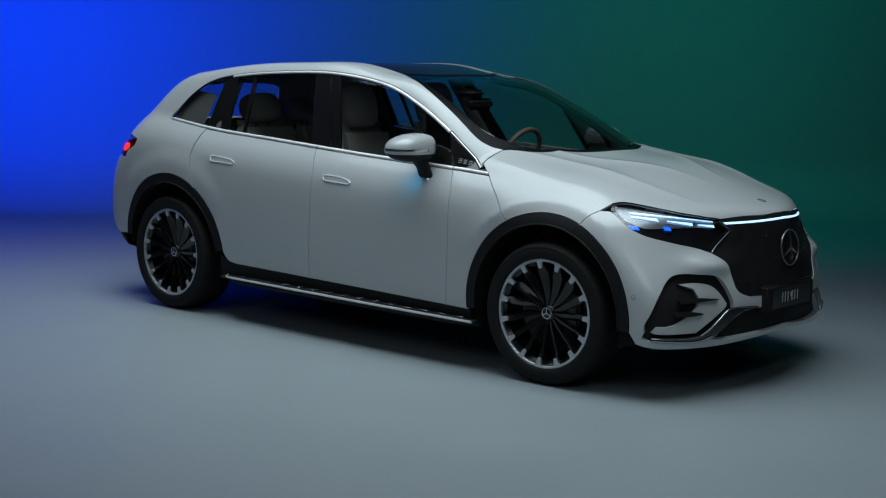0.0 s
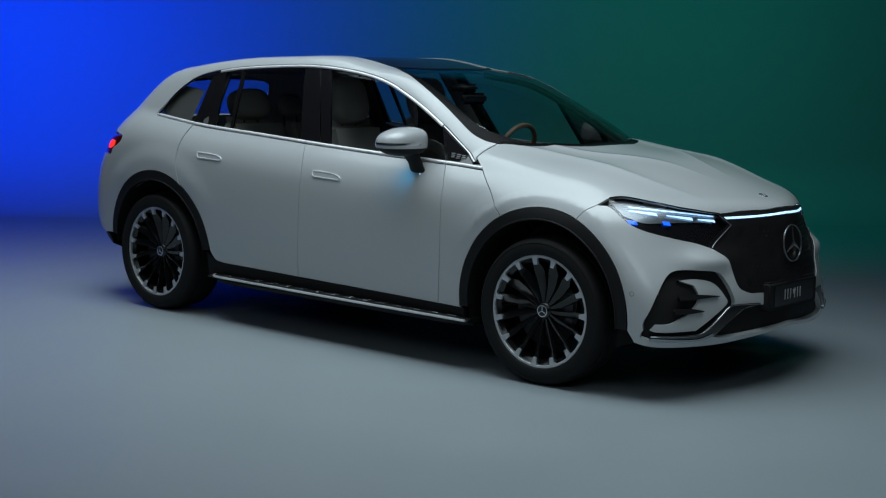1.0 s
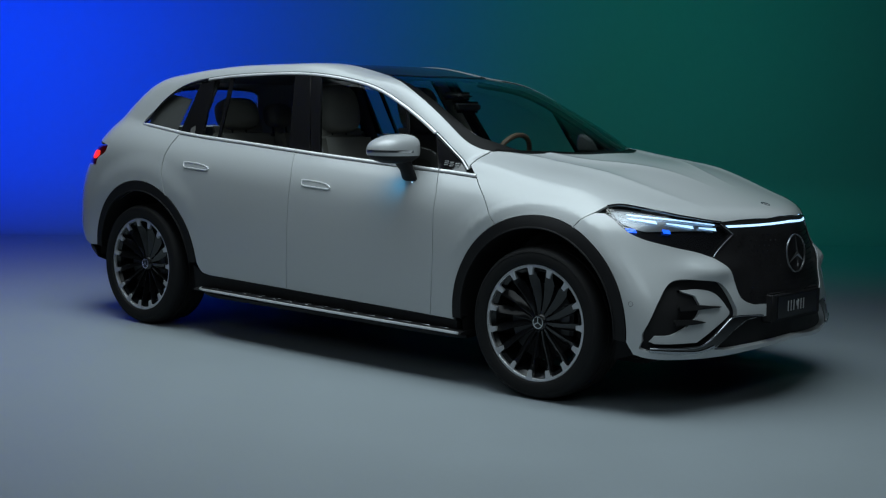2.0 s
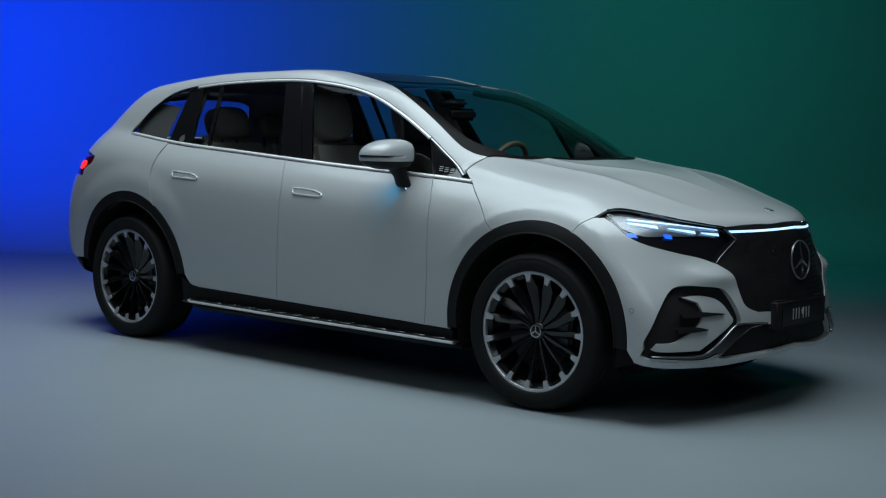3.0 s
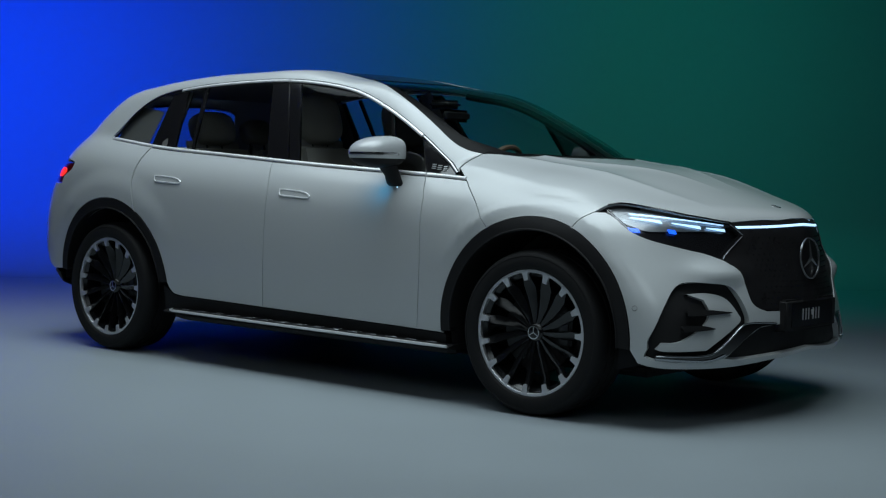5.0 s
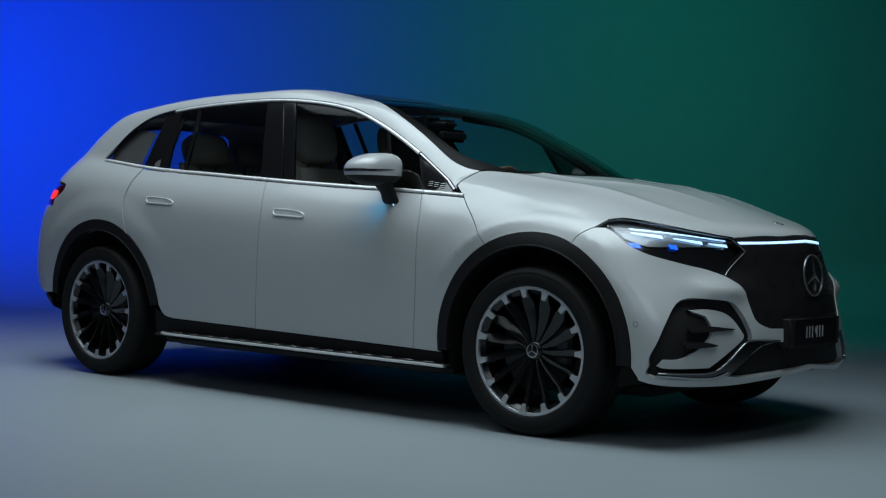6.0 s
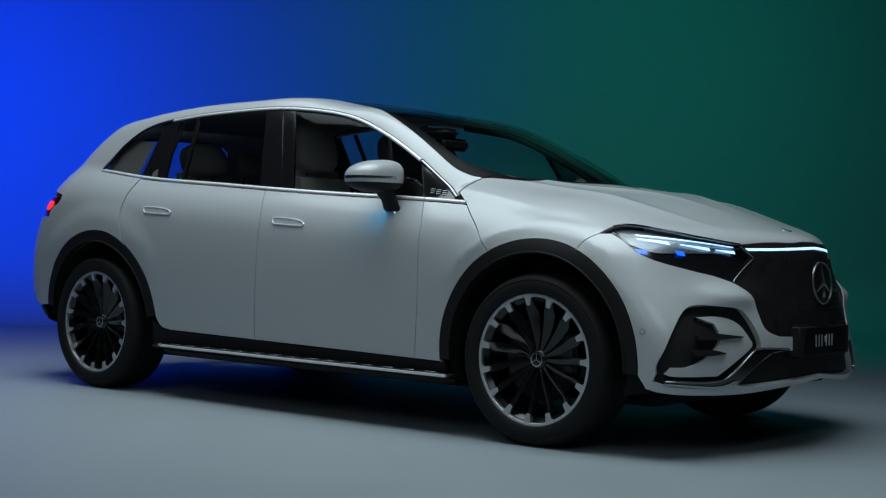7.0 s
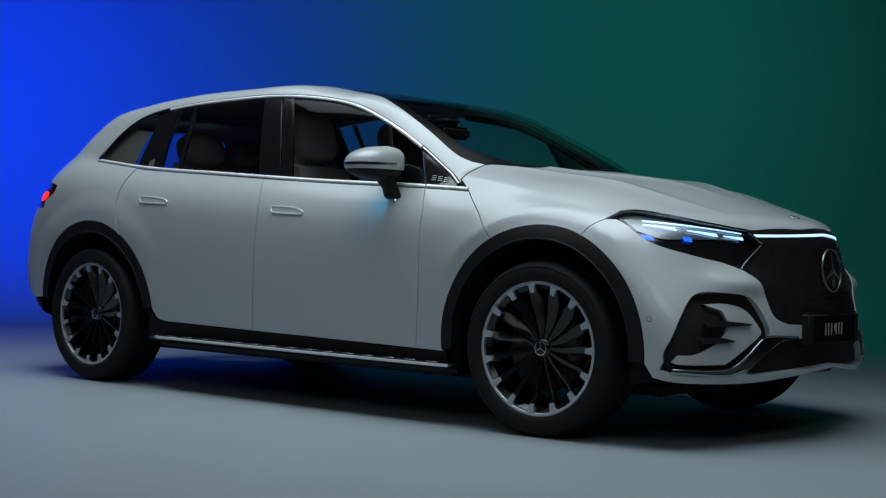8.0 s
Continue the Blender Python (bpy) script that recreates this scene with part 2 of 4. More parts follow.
def skin(name, outline, domain, mat, parent, label="", gap=0.002, out=0.0, fold=0.014, grid=0.03, holes=(), flip=False):
    """A panel of the body's skin within an outline of points on the body, its edges folded in."""
    into, outof = DOMAIN[domain]
    poly = inset(thin(into(outline), 0.004), gap)
    rims = [poly] + [inset(thin(into(h), 0.004), -gap) for h in holes]
    lo, hi = poly.min(0), poly.max(0)
    gx, gy = np.meshgrid(np.arange(lo[0], hi[0], grid), np.arange(lo[1], hi[1], grid * 0.8))
    gx[1::2] += grid / 2
    q = np.stack([gx.ravel(), gy.ravel()], 1)
    q = q[inside(poly, q)]
    for k, r in enumerate(rims):
        if k:
            q = q[~inside(r, q)]
        dense = np.vstack([r, (r + np.roll(r, -1, 0)) / 2])
        far = np.min(np.linalg.norm(q[:, None] - dense[None], axis=2), axis=1) > grid * 0.42
        q = q[far]
    verts, edges = list(q), []
    for r in rims:
        n0 = len(verts)
        verts += list(r)
        edges += [(n0 + i, n0 + (i + 1) % len(r)) for i in range(len(r))]
    from mathutils.geometry import delaunay_2d_cdt
    v2, e2, f2, *_ = delaunay_2d_cdt([Vector(v) for v in verts], edges, [], 0, 1e-7)
    uv = np.array([tuple(v) for v in v2])
    tri = np.array([f for f in f2 if len(f) == 3])
    mid = uv[tri].mean(1)
    keep = inside(poly, mid)
    for r in rims[1:]:
        keep &= ~inside(r, mid)
    tri = tri[keep]
    p = outof(uv)
    n = normals_at(p)
    p = p + n * out
    fa = np.cross(p[tri[:, 1]] - p[tri[:, 0]], p[tri[:, 2]] - p[tri[:, 0]])
    turn = np.sum(fa * n[tri[:, 0]], 1) < 0
    tri[turn] = tri[turn][:, ::-1]
    count = {}
    for a, b, c in tri:
        for i, j in ((a, b), (b, c), (c, a)):
            count[(i, j)] = True
    rim = [(i, j) for i, j in count if (j, i) not in count]
    vs, ns, fs = [tuple(v) for v in p], [tuple(v) for v in n], [tuple(int(i) for i in f) for f in tri]
    if fold:
        top, low = {}, {}
        sides = {}
        for i, j in rim:
            d = np.cross(p[j] - p[i], n[i])
            for k in (i, j):
                sides[k] = sides.get(k, 0) + d / (np.linalg.norm(d) + 1e-12)
        for k, d in sides.items():
            d = d / (np.linalg.norm(d) + 1e-12)
            top[k] = len(vs)
            vs.append(tuple(p[k]))
            ns.append(tuple(d))
            low[k] = len(vs)
            vs.append(tuple(p[k] - n[k] * fold))
            ns.append(tuple(d))
        fs += [(top[j], top[i], low[i], low[j]) for i, j in rim]
    me = bpy.data.meshes.new(name)
    me.from_pydata(vs, [], fs)
    me.materials.append(mat)
    me.shade_smooth()
    me.normals_split_custom_set_from_vertices(ns)
    ob = new(name, me)
    ob.parent = parent
    return tagged(ob, label)


def both(name, outline, domain, mat, parent, label="", **more):
    """A panel on the right side and its twin on the left."""
    holes = more.pop("holes", ())
    a = skin(name, outline, domain, mat, parent, label, holes=holes, **more)
    b = skin(name, mirrored(outline), domain, mat, parent, label, holes=[mirrored(h) for h in holes], **more)
    return a, b


def lathe(profile, n=64, axis="y"):
    """A ring of revolution about the y axis from (radius, y) points."""
    bm = bmesh.new()
    rows = []
    for k in range(n):
        a = 2 * math.pi * k / n
        rows.append([bm.verts.new((r * math.cos(a), y, r * math.sin(a))) for r, y in profile])
    for k in range(n):
        a, b = rows[k], rows[(k + 1) % n]
        for i in range(len(profile) - 1):
            bm.faces.new((a[i], a[i + 1], b[i + 1], b[i]))
    return bm


def tube(bm, path, r, n=8, flat=1.0, up=(0, 0, 1)):
    """A swept bar along a line of points."""
    p = [Vector(v) for v in path]
    rings = []
    for i, c in enumerate(p):
        t = (p[min(i + 1, len(p) - 1)] - p[max(i - 1, 0)]).normalized()
        u = Vector(up)
        s = t.cross(u).normalized()
        v = s.cross(t).normalized()
        rings.append([bm.verts.new(c + s * r * math.cos(a) + v * r * flat * math.sin(a)) for a in (2 * math.pi * k / n for k in range(n))])
    for a, b in zip(rings, rings[1:]):
        for k in range(n):
            bm.faces.new((a[k], a[(k + 1) % n], b[(k + 1) % n], b[k]))
    bm.faces.new(rings[0][::-1])
    bm.faces.new(rings[-1])
    return bm


def box(bm, c, size, bevel=0.0, m=None):
    r = bmesh.ops.create_cube(bm, size=1)
    mat = (m or Matrix()) @ Matrix.Translation(c) @ Matrix.Diagonal((*size, 1))
    bmesh.ops.transform(bm, matrix=mat, verts=r["verts"])
    if bevel:
        es = list({e for v in r["verts"] for e in v.link_edges})
        bmesh.ops.bevel(bm, geom=es, offset=bevel, segments=3, affect="EDGES")
    return bm


# ---- studio ----
def studio():
    # a floor that rises in a wide cove into the backdrop, square to the line from the backdrop to the camera
    ax, nrm = Vector((0.71, 0.704, 0)), Vector((-0.704, 0.71, 0))
    base = Vector((-4.44, 4.83, 0))
    bm = bmesh.new()
    prof = [(-24.0, 0.0), (-12.0, 0), (-6, 0), (-3, 0), (-0.7, 0.0)]
    prof += [(-0.7 + 0.7 * math.sin(a), 0.7 - 0.7 * math.cos(a)) for a in np.radians(np.arange(5, 91, 5))]
    prof += [(0.0, h) for h in (1.5, 3.0, 5.0, 6.5)]
    rows = [[bm.verts.new(base + ax * s + nrm * d + Vector((0, 0, h))) for d, h in prof] for s in np.linspace(-14, 14, 29)]
    for a, b in zip(rows, rows[1:]):
        for i in range(len(prof) - 1):
            bm.faces.new((a[i], a[i + 1], b[i + 1], b[i]))
    low = [f for f in bm.faces if f.calc_center_median().z < 0.001]
    cut = bm.copy()
    bmesh.ops.delete(bm, geom=low, context="FACES")
    wall = part("backdrop", bm, WALL, None, "smooth painted studio backdrop lit blue and green", 60)
    tagged(wall, category="backdrop", kind="structure")
    high = [f for f in cut.faces if f.calc_center_median().z >= 0.001]
    bmesh.ops.delete(cut, geom=high, context="FACES")
    floor = part("floor", cut, FLOOR, None, "smooth grey painted studio floor", 60)
    tagged(floor, category="floor", kind="structure")
    for nm, c, size in (("wall_left", (0, -12, 3.25), (0.2, 24, 6.5)), ("wall_right", (0, -12, 3.25), (0.2, 24, 6.5)), ("wall_back", (0, -24.1, 3.25), (28.4, 0.2, 6.5)), ("ceiling", (0, -12, 6.6), (28.4, 24.4, 0.2))):
        bm = bmesh.new()
        off = {"wall_left": -14.1, "wall_right": 14.1}.get(nm, 0)
        m = Matrix(((ax.x, nrm.x, 0, base.x), (ax.y, nrm.y, 0, base.y), (0, 0, 1, 0), (0, 0, 0, 1)))
        box(bm, (c[0] + off, c[1], c[2]), size, m=m)
        tagged(part(nm, bm, DARK, None, "plain dark grey painted studio " + nm.split("_")[0], 0), category=nm.split("_")[0], kind="structure")


studio()

# ---- the car ----
car = thing("car", "pearl white electric sport utility car with black roof", "car")
HUB_F, HUB_R, HUB_Z = 1.605, -1.605, 0.39
ARCH_F, ARCH_R = (1.598, 0.390, 0.545), (-1.610, 0.392, 0.541)
LAMP_WHITE = material("led_white", (0.8, 0.9, 1.0), 0.4, emit=(0.38, 0.66, 1.0), power=1.4)
LAMP_BLUE = material("led_blue", (0.02, 0.1, 0.6), 0.3, emit=(0.01, 0.13, 1.0), power=1.3)
LAMP_RED = material("tail_lamp_glow", (0.6, 0.01, 0.01), 0.3, emit=(1.0, 0.03, 0.02), power=1.2)
TAIL_RED = material("tail_light_red", (0.10, 0.003, 0.004), 0.12, coat=1.0)
DARK_CHROME = material("dark_chrome", (0.35, 0.36, 0.38), 0.18, 1.0)
SATIN = material("satin_silver", (0.88, 0.88, 0.89), 0.38, 0.5, grain=0.04, scale=300)
BRIGHT = material("bright_trim", (0.93, 0.93, 0.94), 0.30, 0.3)
REFLECTOR = material("lamp_reflector", (0.22, 0.23, 0.24), 0.30, 0.7)
LEATHER = material("beige_leather", (0.42, 0.40, 0.37), 0.55, grain=0.08, scale=140, bump=0.3)
TRIM_GREY = material("cabin_trim", (0.085, 0.082, 0.08), 0.7, grain=0.1, scale=160, bump=0.2)
HEADLINER = material("headliner_cloth", (0.22, 0.21, 0.20), 0.9, grain=0.08, scale=220, bump=0.2)
WOOD = material("wheel_leather_brown", (0.20, 0.13, 0.09), 0.5, grain=0.1, scale=120)
GRILLE_BLACK = material("grille_black", (0.016, 0.015, 0.016), 0.32, grain=0.3, scale=260)
PILLAR_CLOTH = material("pale_pillar_cloth", (0.30, 0.29, 0.27), 0.85, grain=0.08, scale=220, bump=0.2)
FRIT = material("black_glass_border", (0.005, 0.005, 0.0052), 0.35, spec=0.06)
ROOF_GLASS = material("black_roof_glass", (0.010, 0.012, 0.014), 0.16, spec=0.6)
BADGE = material("badge_silver", (0.27, 0.275, 0.285), 0.30, 0.9, grain=0.03, scale=200)
LETTER = material("silver_letter", (0.60, 0.61, 0.62), 0.35, 0.6)


def belt_line(x0, x1, d=0.0, step=0.03):
    return on_side([(x, belt(x) + d) for x in np.linspace(x0, x1, max(3, int(abs(x1 - x0) / step)))])


GAP_F = [(0.833, 1.104), (0.869, 1.039), (0.894, 0.968), (0.911, 0.709), (0.904, 0.504), (0.889, 0.345)]
GAP_B = [(-0.295, 1.168), (-0.235, 1.028), (-0.227, 0.885), (-0.234, 0.628), (-0.253, 0.364)]
GAP_R = [(-1.353, 1.241), (-1.381, 1.152), (-1.392, 1.037), (-1.338, 0.850)]
GAP_C = [(1.1, 1.091), (1.232, 0.984), (1.352, 0.860)]
GLASS_TOP = [(-1.716, 1.298), (-1.616, 1.44), (-1.476, 1.538), (-1.257, 1.592), (-0.88, 1.625), (-0.377, 1.632), (0.089, 1.576), (0.405, 1.473), (0.708, 1.322), (1.02, 1.123)]
TOP_DENSE = smooth_line(GLASS_TOP, 0.01)


def angle_on(a, x, z):
    return math.degrees(math.atan2(z - a[1], x - a[0]))


def glass_top(x):
    return np.interp(x, TOP_DENSE[:, 0], TOP_DENSE[:, 1])


a_r, a_c, a_l = angle_on(ARCH_R, -1.338, 0.850), angle_on(ARCH_F, 1.352, 0.860), angle_on(ARCH_F, 1.804, 0.878)
a_b = angle_on(ARCH_R, -1.97, 0.787)

# doors, wings and bonnet
front_door = np.vstack([side_line(GAP_B), side_line([(-0.253, 0.364), (0.889, 0.345)]), side_line(GAP_F[::-1]), belt_line(0.833, -0.295, -0.010)])
DOORS_F = both("front_door", front_door, "cyl", PAINT, car, "pearl white front door")
rear_door = np.vstack([side_line(GAP_R), on_side(arc(*ARCH_R, a_r, 6, 24)), side_line([(-1.055, 0.42), (-1.02, 0.388), (-0.95, 0.376)]), side_line([(-0.95, 0.376), (-0.253, 0.364)]), side_line(GAP_B[::-1]), belt_line(-0.295, -1.353, -0.010)])
DOORS_R = both("rear_door", rear_door, "cyl", PAINT, car, "pearl white rear door")
fender = np.vstack([side_line(GAP_F), side_line([(0.889, 0.345), (1.07, 0.342)]), on_side(arc(*ARCH_F, 184, a_c, 24)), side_line(GAP_C[::-1]), belt_line(1.09, 0.833, -0.010)])
both("front_wing", fender, "cyl", PAINT, car)
LAMP_TOP = [(1.914, -0.798), (1.965, -0.755), (2.087, -0.699), (2.195, -0.621), (2.286, -0.516), (2.344, -0.431)]
LIP = [(2.344, -0.431), (2.376, -0.36), (2.427, -0.229), (2.456, -0.135), (2.472, 0)]
COWL = [(1.395, 0), (1.377, -0.20), (1.296, -0.389), (1.20, -0.54), (1.05, -0.65)]
hood = np.vstack([top_line(COWL), top_line([(1.05, -0.65), (1.01, -0.775)]), side_line(GAP_C), on_side(arc(*ARCH_F, a_c, a_l, 30)),
                  side_line([(1.804, 0.878), (1.84, 0.932), (1.884, 0.965)]), top_line(LAMP_TOP), top_line(LIP)])
BONNET = skin("bonnet", whole(hood), "cyl", PAINT, car, "pearl white clamshell bonnet", grid=0.018)

# front: bumper, grille, lamps
LAMP_LOW = [(-0.842, 0.965), (-0.851, 0.901), (-0.808, 0.853), (-0.693, 0.813), (-0.6, 0.789), (-0.529, 0.76)]
GRILLE_SIDE = [(-0.529, 0.76), (-0.473, 0.71), (-0.449, 0.644), (-0.425, 0.565), (-0.36, 0.533), (-0.298, 0.527), (0, 0.523)]
CHIN = [(-0.936, 0.333), (-0.917, 0.294), (-0.795, 0.28), (-0.548, 0.277), (-0.302, 0.296), (0, 0.326)]
INTAKE = [(-0.774, 0.653), (-0.868, 0.555), (-0.918, 0.439), (-0.923, 0.373), (-0.905, 0.325), (-0.696, 0.313), (-0.594, 0.342), (-0.517, 0.425), (-0.465, 0.475), (-0.476, 0.541), (-0.532, 0.634), (-0.654, 0.658)]
LOW_TOP = [(0, 0.470), (-0.289, 0.460), (-0.392, 0.452)]
LOW_SIDE = [(-0.392, 0.452), (-0.481, 0.402), (-0.588, 0.322)]
LOW_FOOT = [(-0.588, 0.322), (-0.502, 0.314), (-0.323, 0.322), (0, 0.346)]
bumper = np.vstack([front_line(GRILLE_SIDE[::-1]), front_line(LAMP_LOW[::-1]), side_line([(1.884, 0.965), (1.84, 0.932), (1.804, 0.878)]), on_side(arc(*ARCH_F, a_l, -3, 36)), front_line(CHIN)])
intake = on_front(smooth_line(INTAKE, closed=True))
lower = np.vstack([front_line(LOW_TOP), front_line(LOW_SIDE), front_line(LOW_FOOT)])
BUMPER = skin("front_bumper", whole(bumper), "nose", PAINT, car, "pearl white front bumper", holes=[intake, mirrored(intake), whole(lower)], fold=0.03, grid=0.026)
skin("lower_grille", whole(lower), "nose", BLACK, car, "black lower grille", gap=-0.008, out=-0.028, fold=0)
INTAKES = both("air_intake", intake, "nose", BLACK, car, "black corner air intake", gap=-0.008, out=-0.028, fold=0)
VANE = [(-0.757, 0.618), (-0.656, 0.62), (-0.562, 0.591), (-0.495, 0.503), (-0.517, 0.47), (-0.692, 0.358), (-0.898, 0.362), (-0.896, 0.402), (-0.821, 0.409), (-0.724, 0.462), (-0.671, 0.524), (-0.682, 0.588)]
vane = np.vstack([front_line(VANE[0:4], 0.012), front_line(VANE[3:6], 0.012), front_line(VANE[5:8], 0.02), front_line(VANE[7:], 0.012)])
BLADE = [(-0.910, 0.346), (-0.705, 0.343), (-0.631, 0.376), (-0.517, 0.467), (-0.475, 0.481), (-0.375, 0.48), (-0.29, 0.475), (-0.289, 0.461), (-0.393, 0.454), (-0.481, 0.406), (-0.576, 0.338), (-0.63, 0.32), (-0.696, 0.313), (-0.905, 0.326)]
blade = front_line(BLADE, 0.012)
edge_lip = np.vstack([front_line([(-0.908, 0.335), (-0.699, 0.322), (-0.600, 0.345)], 0.015), front_line([(-0.600, 0.335), (-0.695, 0.312), (-0.906, 0.325)], 0.015)])
for s, base in ((1, INTAKES[0]), (-1, INTAKES[1])):
    turn = (lambda p: p) if s > 0 else mirrored
    skin("vane", turn(vane), "nose", PAINT, base, "pearl white vane", out=-0.012, fold=0.02, grid=0.02)
    skin("blade_trim", turn(blade), "nose", GLOSS, base, "gloss black blade", out=0.004, fold=0.02, grid=0.02)
    skin("chrome_edge", turn(edge_lip), "nose", DARK_CHROME, base, "dark chrome edge", out=0.009, fold=0.008, gap=0)
    # the blade edge's highlight, modelled as a thin dark chrome tube
    v_edge = turn(front_line([(-0.905, 0.343), (-0.705, 0.341), (-0.625, 0.372), (-0.515, 0.459), (-0.470, 0.476), (-0.375, 0.475), (-0.295, 0.470)], 0.02))
    bm = bmesh.new()
    tube(bm, v_edge + normals_at(v_edge) * 0.005, 0.004, 8)
    part("blade_highlight", bm, DARK_CHROME, base, "thin dark chrome line drawn as an edge highlight")
    for z0, y0, y1 in () if s < 0 else ((0.530, -0.690, -0.555), (0.461, -0.722, -0.655)):
        fin = front_line([(y0 - 0.09, z0 + 0.016), (y0, z0 + 0.014), (y1, z0)], 0.02)
        fin2 = front_line([(y1, z0 - 0.004), (y0, z0 - 0.010), (y0 - 0.09, z0 - 0.012)], 0.02)
        skin("fin", turn(np.vstack([fin, fin2])), "nose", BLACK, base, "black fin", out=0.002, fold=0.02, gap=0)
grille = np.vstack([top_line(LIP[::-1]), front_line([(-0.431, 0.928), (-0.387, 0.87)]), front_line([(-0.387, 0.87), (-0.529, 0.76)]), front_line(GRILLE_SIDE)])
GRILLE = skin("grille_panel", whole(grille), "nose", GRILLE_BLACK, car, "closed gloss black grille panel", out=-0.004)
bm = bmesh.new()
for row in range(13):
    for col in range(-14, 15):
        y, z = 0.031 * (col + 0.5 * (row % 2)), 0.560 + 0.025 * row
        if abs(y) > 0.40 - 0.06 * max(0, (0.62 - z) / 0.06) or math.hypot(y, z - 0.762) < 0.115 or abs(y) > 0.34 + 0.6 * abs(z - 0.66):
            continue
        c = on_front([(y, z)])
        box(bm, tuple(c[0] + normals_at(c)[0] * -0.0036), (0.0012, 0.0055, 0.0055), 0, None)
tagged(part("grille_pattern", bm, DARK_CHROME, GRILLE, "faint pattern of tiny chrome studs", 0), kind="stuff")
band = np.vstack([front_line([(0, 0.926), (-0.24, 0.916), (-0.415, 0.912)]), front_line([(-0.415, 0.912), (-0.405, 0.902)]), front_line([(-0.405, 0.902), (-0.24, 0.906), (0, 0.916)])])
skin("light_band", whole(band), "nose", LAMP_WHITE, car, "glowing white light band", out=0.001, fold=0.004, gap=0)
lamp = np.vstack([on_top(smooth_line(LAMP_TOP)), front_line([(-0.431, 0.925), (-0.391, 0.87)]), front_line([(-0.391, 0.87), (-0.531, 0.762)]), front_line(LAMP_LOW[::-1])])
LAMPS = both("headlight", lamp, "nose", GLOSS, car, "black headlight with glowing strips", out=-0.030, fold=0, gap=-0.004)


def strip_poly(a, b, t):
    """A slim wedge between two points of the front, t high where it ends."""
    (y0, z0), (y1, z1) = a, b
    t0 = 0.004 if t > 0.008 and abs(y1 - y0) > 0.05 else t
    return np.vstack([front_line([(y0, z0 + t0 / 2), (y1, z1 + t / 2)]), front_line([(y1, z1 - t / 2), (y0, z0 - t0 / 2)])])


shelf = np.vstack([on_top(smooth_line(LAMP_TOP)), front_line([(-0.436, 0.918), (-0.48, 0.890)]), front_line([(-0.48, 0.890), (-0.59, 0.892), (-0.686, 0.892), (-0.79, 0.894), (-0.835, 0.93)])])
chevron = np.vstack([front_line([(-0.432, 0.922), (-0.388, 0.872)], 0.01), front_line([(-0.388, 0.868), (-0.528, 0.762)], 0.01), front_line([(-0.542, 0.772), (-0.412, 0.870)], 0.01), front_line([(-0.412, 0.874), (-0.447, 0.915)], 0.01)])
for s, base in ((1, LAMPS[0]), (-1, LAMPS[1])):
    turn = (lambda p: p) if s > 0 else mirrored
    skin("reflector", turn(shelf), "nose", REFLECTOR, base, "grey reflector", out=-0.024, fold=0.003)
    for a, b, t in (((-0.785, 0.970), (-0.462, 0.920), 0.005), ((-0.800, 0.953), (-0.717, 0.934), 0.014), ((-0.679, 0.929), (-0.570, 0.909), 0.014), ((-0.544, 0.907), (-0.464, 0.896), 0.013)):
        skin("light_strip", turn(strip_poly(a, b, t)), "nose", LAMP_WHITE, base, "glowing white strip", out=-0.012, fold=0.004, gap=0, grid=0.012)
    for c, z in ((-0.826, 0.897), (-0.694, 0.891)):
        skin("projector", turn(strip_poly((c - 0.014, z + 0.002), (c + 0.014, z - 0.002), 0.018)), "nose", LAMP_BLUE, base, "glowing blue projector lens", out=-0.015, fold=0.006, gap=0, grid=0.01)
    skin("chevron_trim", turn(chevron), "nose", GLOSS, base, "gloss black edge", out=-0.001, fold=0.02, gap=0)
    # bright highlight along the chevron's rim, put in as a thin chrome tube
    edge = turn(np.vstack([front_line([(-0.436, 0.920), (-0.390, 0.871)], 0.01), front_line([(-0.390, 0.869), (-0.529, 0.763)], 0.01)]))
    bm = bmesh.new()
    tube(bm, edge + normals_at(edge) * 0.001, 0.0028, 6)
    part("chevron_highlight", bm, DARK_CHROME, base, "thin dark chrome line drawn as an edge highlight")
    rim_line = turn(on_top(smooth_line(LAMP_TOP)))
    bm = bmesh.new()
    tube(bm, rim_line + normals_at(rim_line) * 0.0, 0.0045, 6)
    part("lamp_rim", bm, GLOSS, base, "gloss black lamp rim")
    g = skin("lens", turn(lamp), "nose", LAMP_GLASS, base, "clear lens", out=-0.003, fold=0, gap=0.003)
    g.visible_shadow = False

# side frame, tail and roof
RAIL_IN = [(1.05, -0.65), (0.98, -0.681), (0.875, -0.688), (0.655, -0.648), (0.43, -0.605), (0.25, -0.55), (0.04, -0.468), (-0.4, -0.455), (-1.0, -0.49), (-1.65, -0.55)]
TAIL_EDGE = [(-1.80, 1.535), (-1.97, 1.395), (-2.08, 1.275), (-2.15, 1.175)]
LAMP_FRONT = [(-2.003, 1.144), (-2.021, 1.103), (-2.105, 1.057), (-2.125, 1.012)]
TAIL_GAP = [(-2.125, 1.012), (-2.07, 0.923), (-1.97, 0.787)]
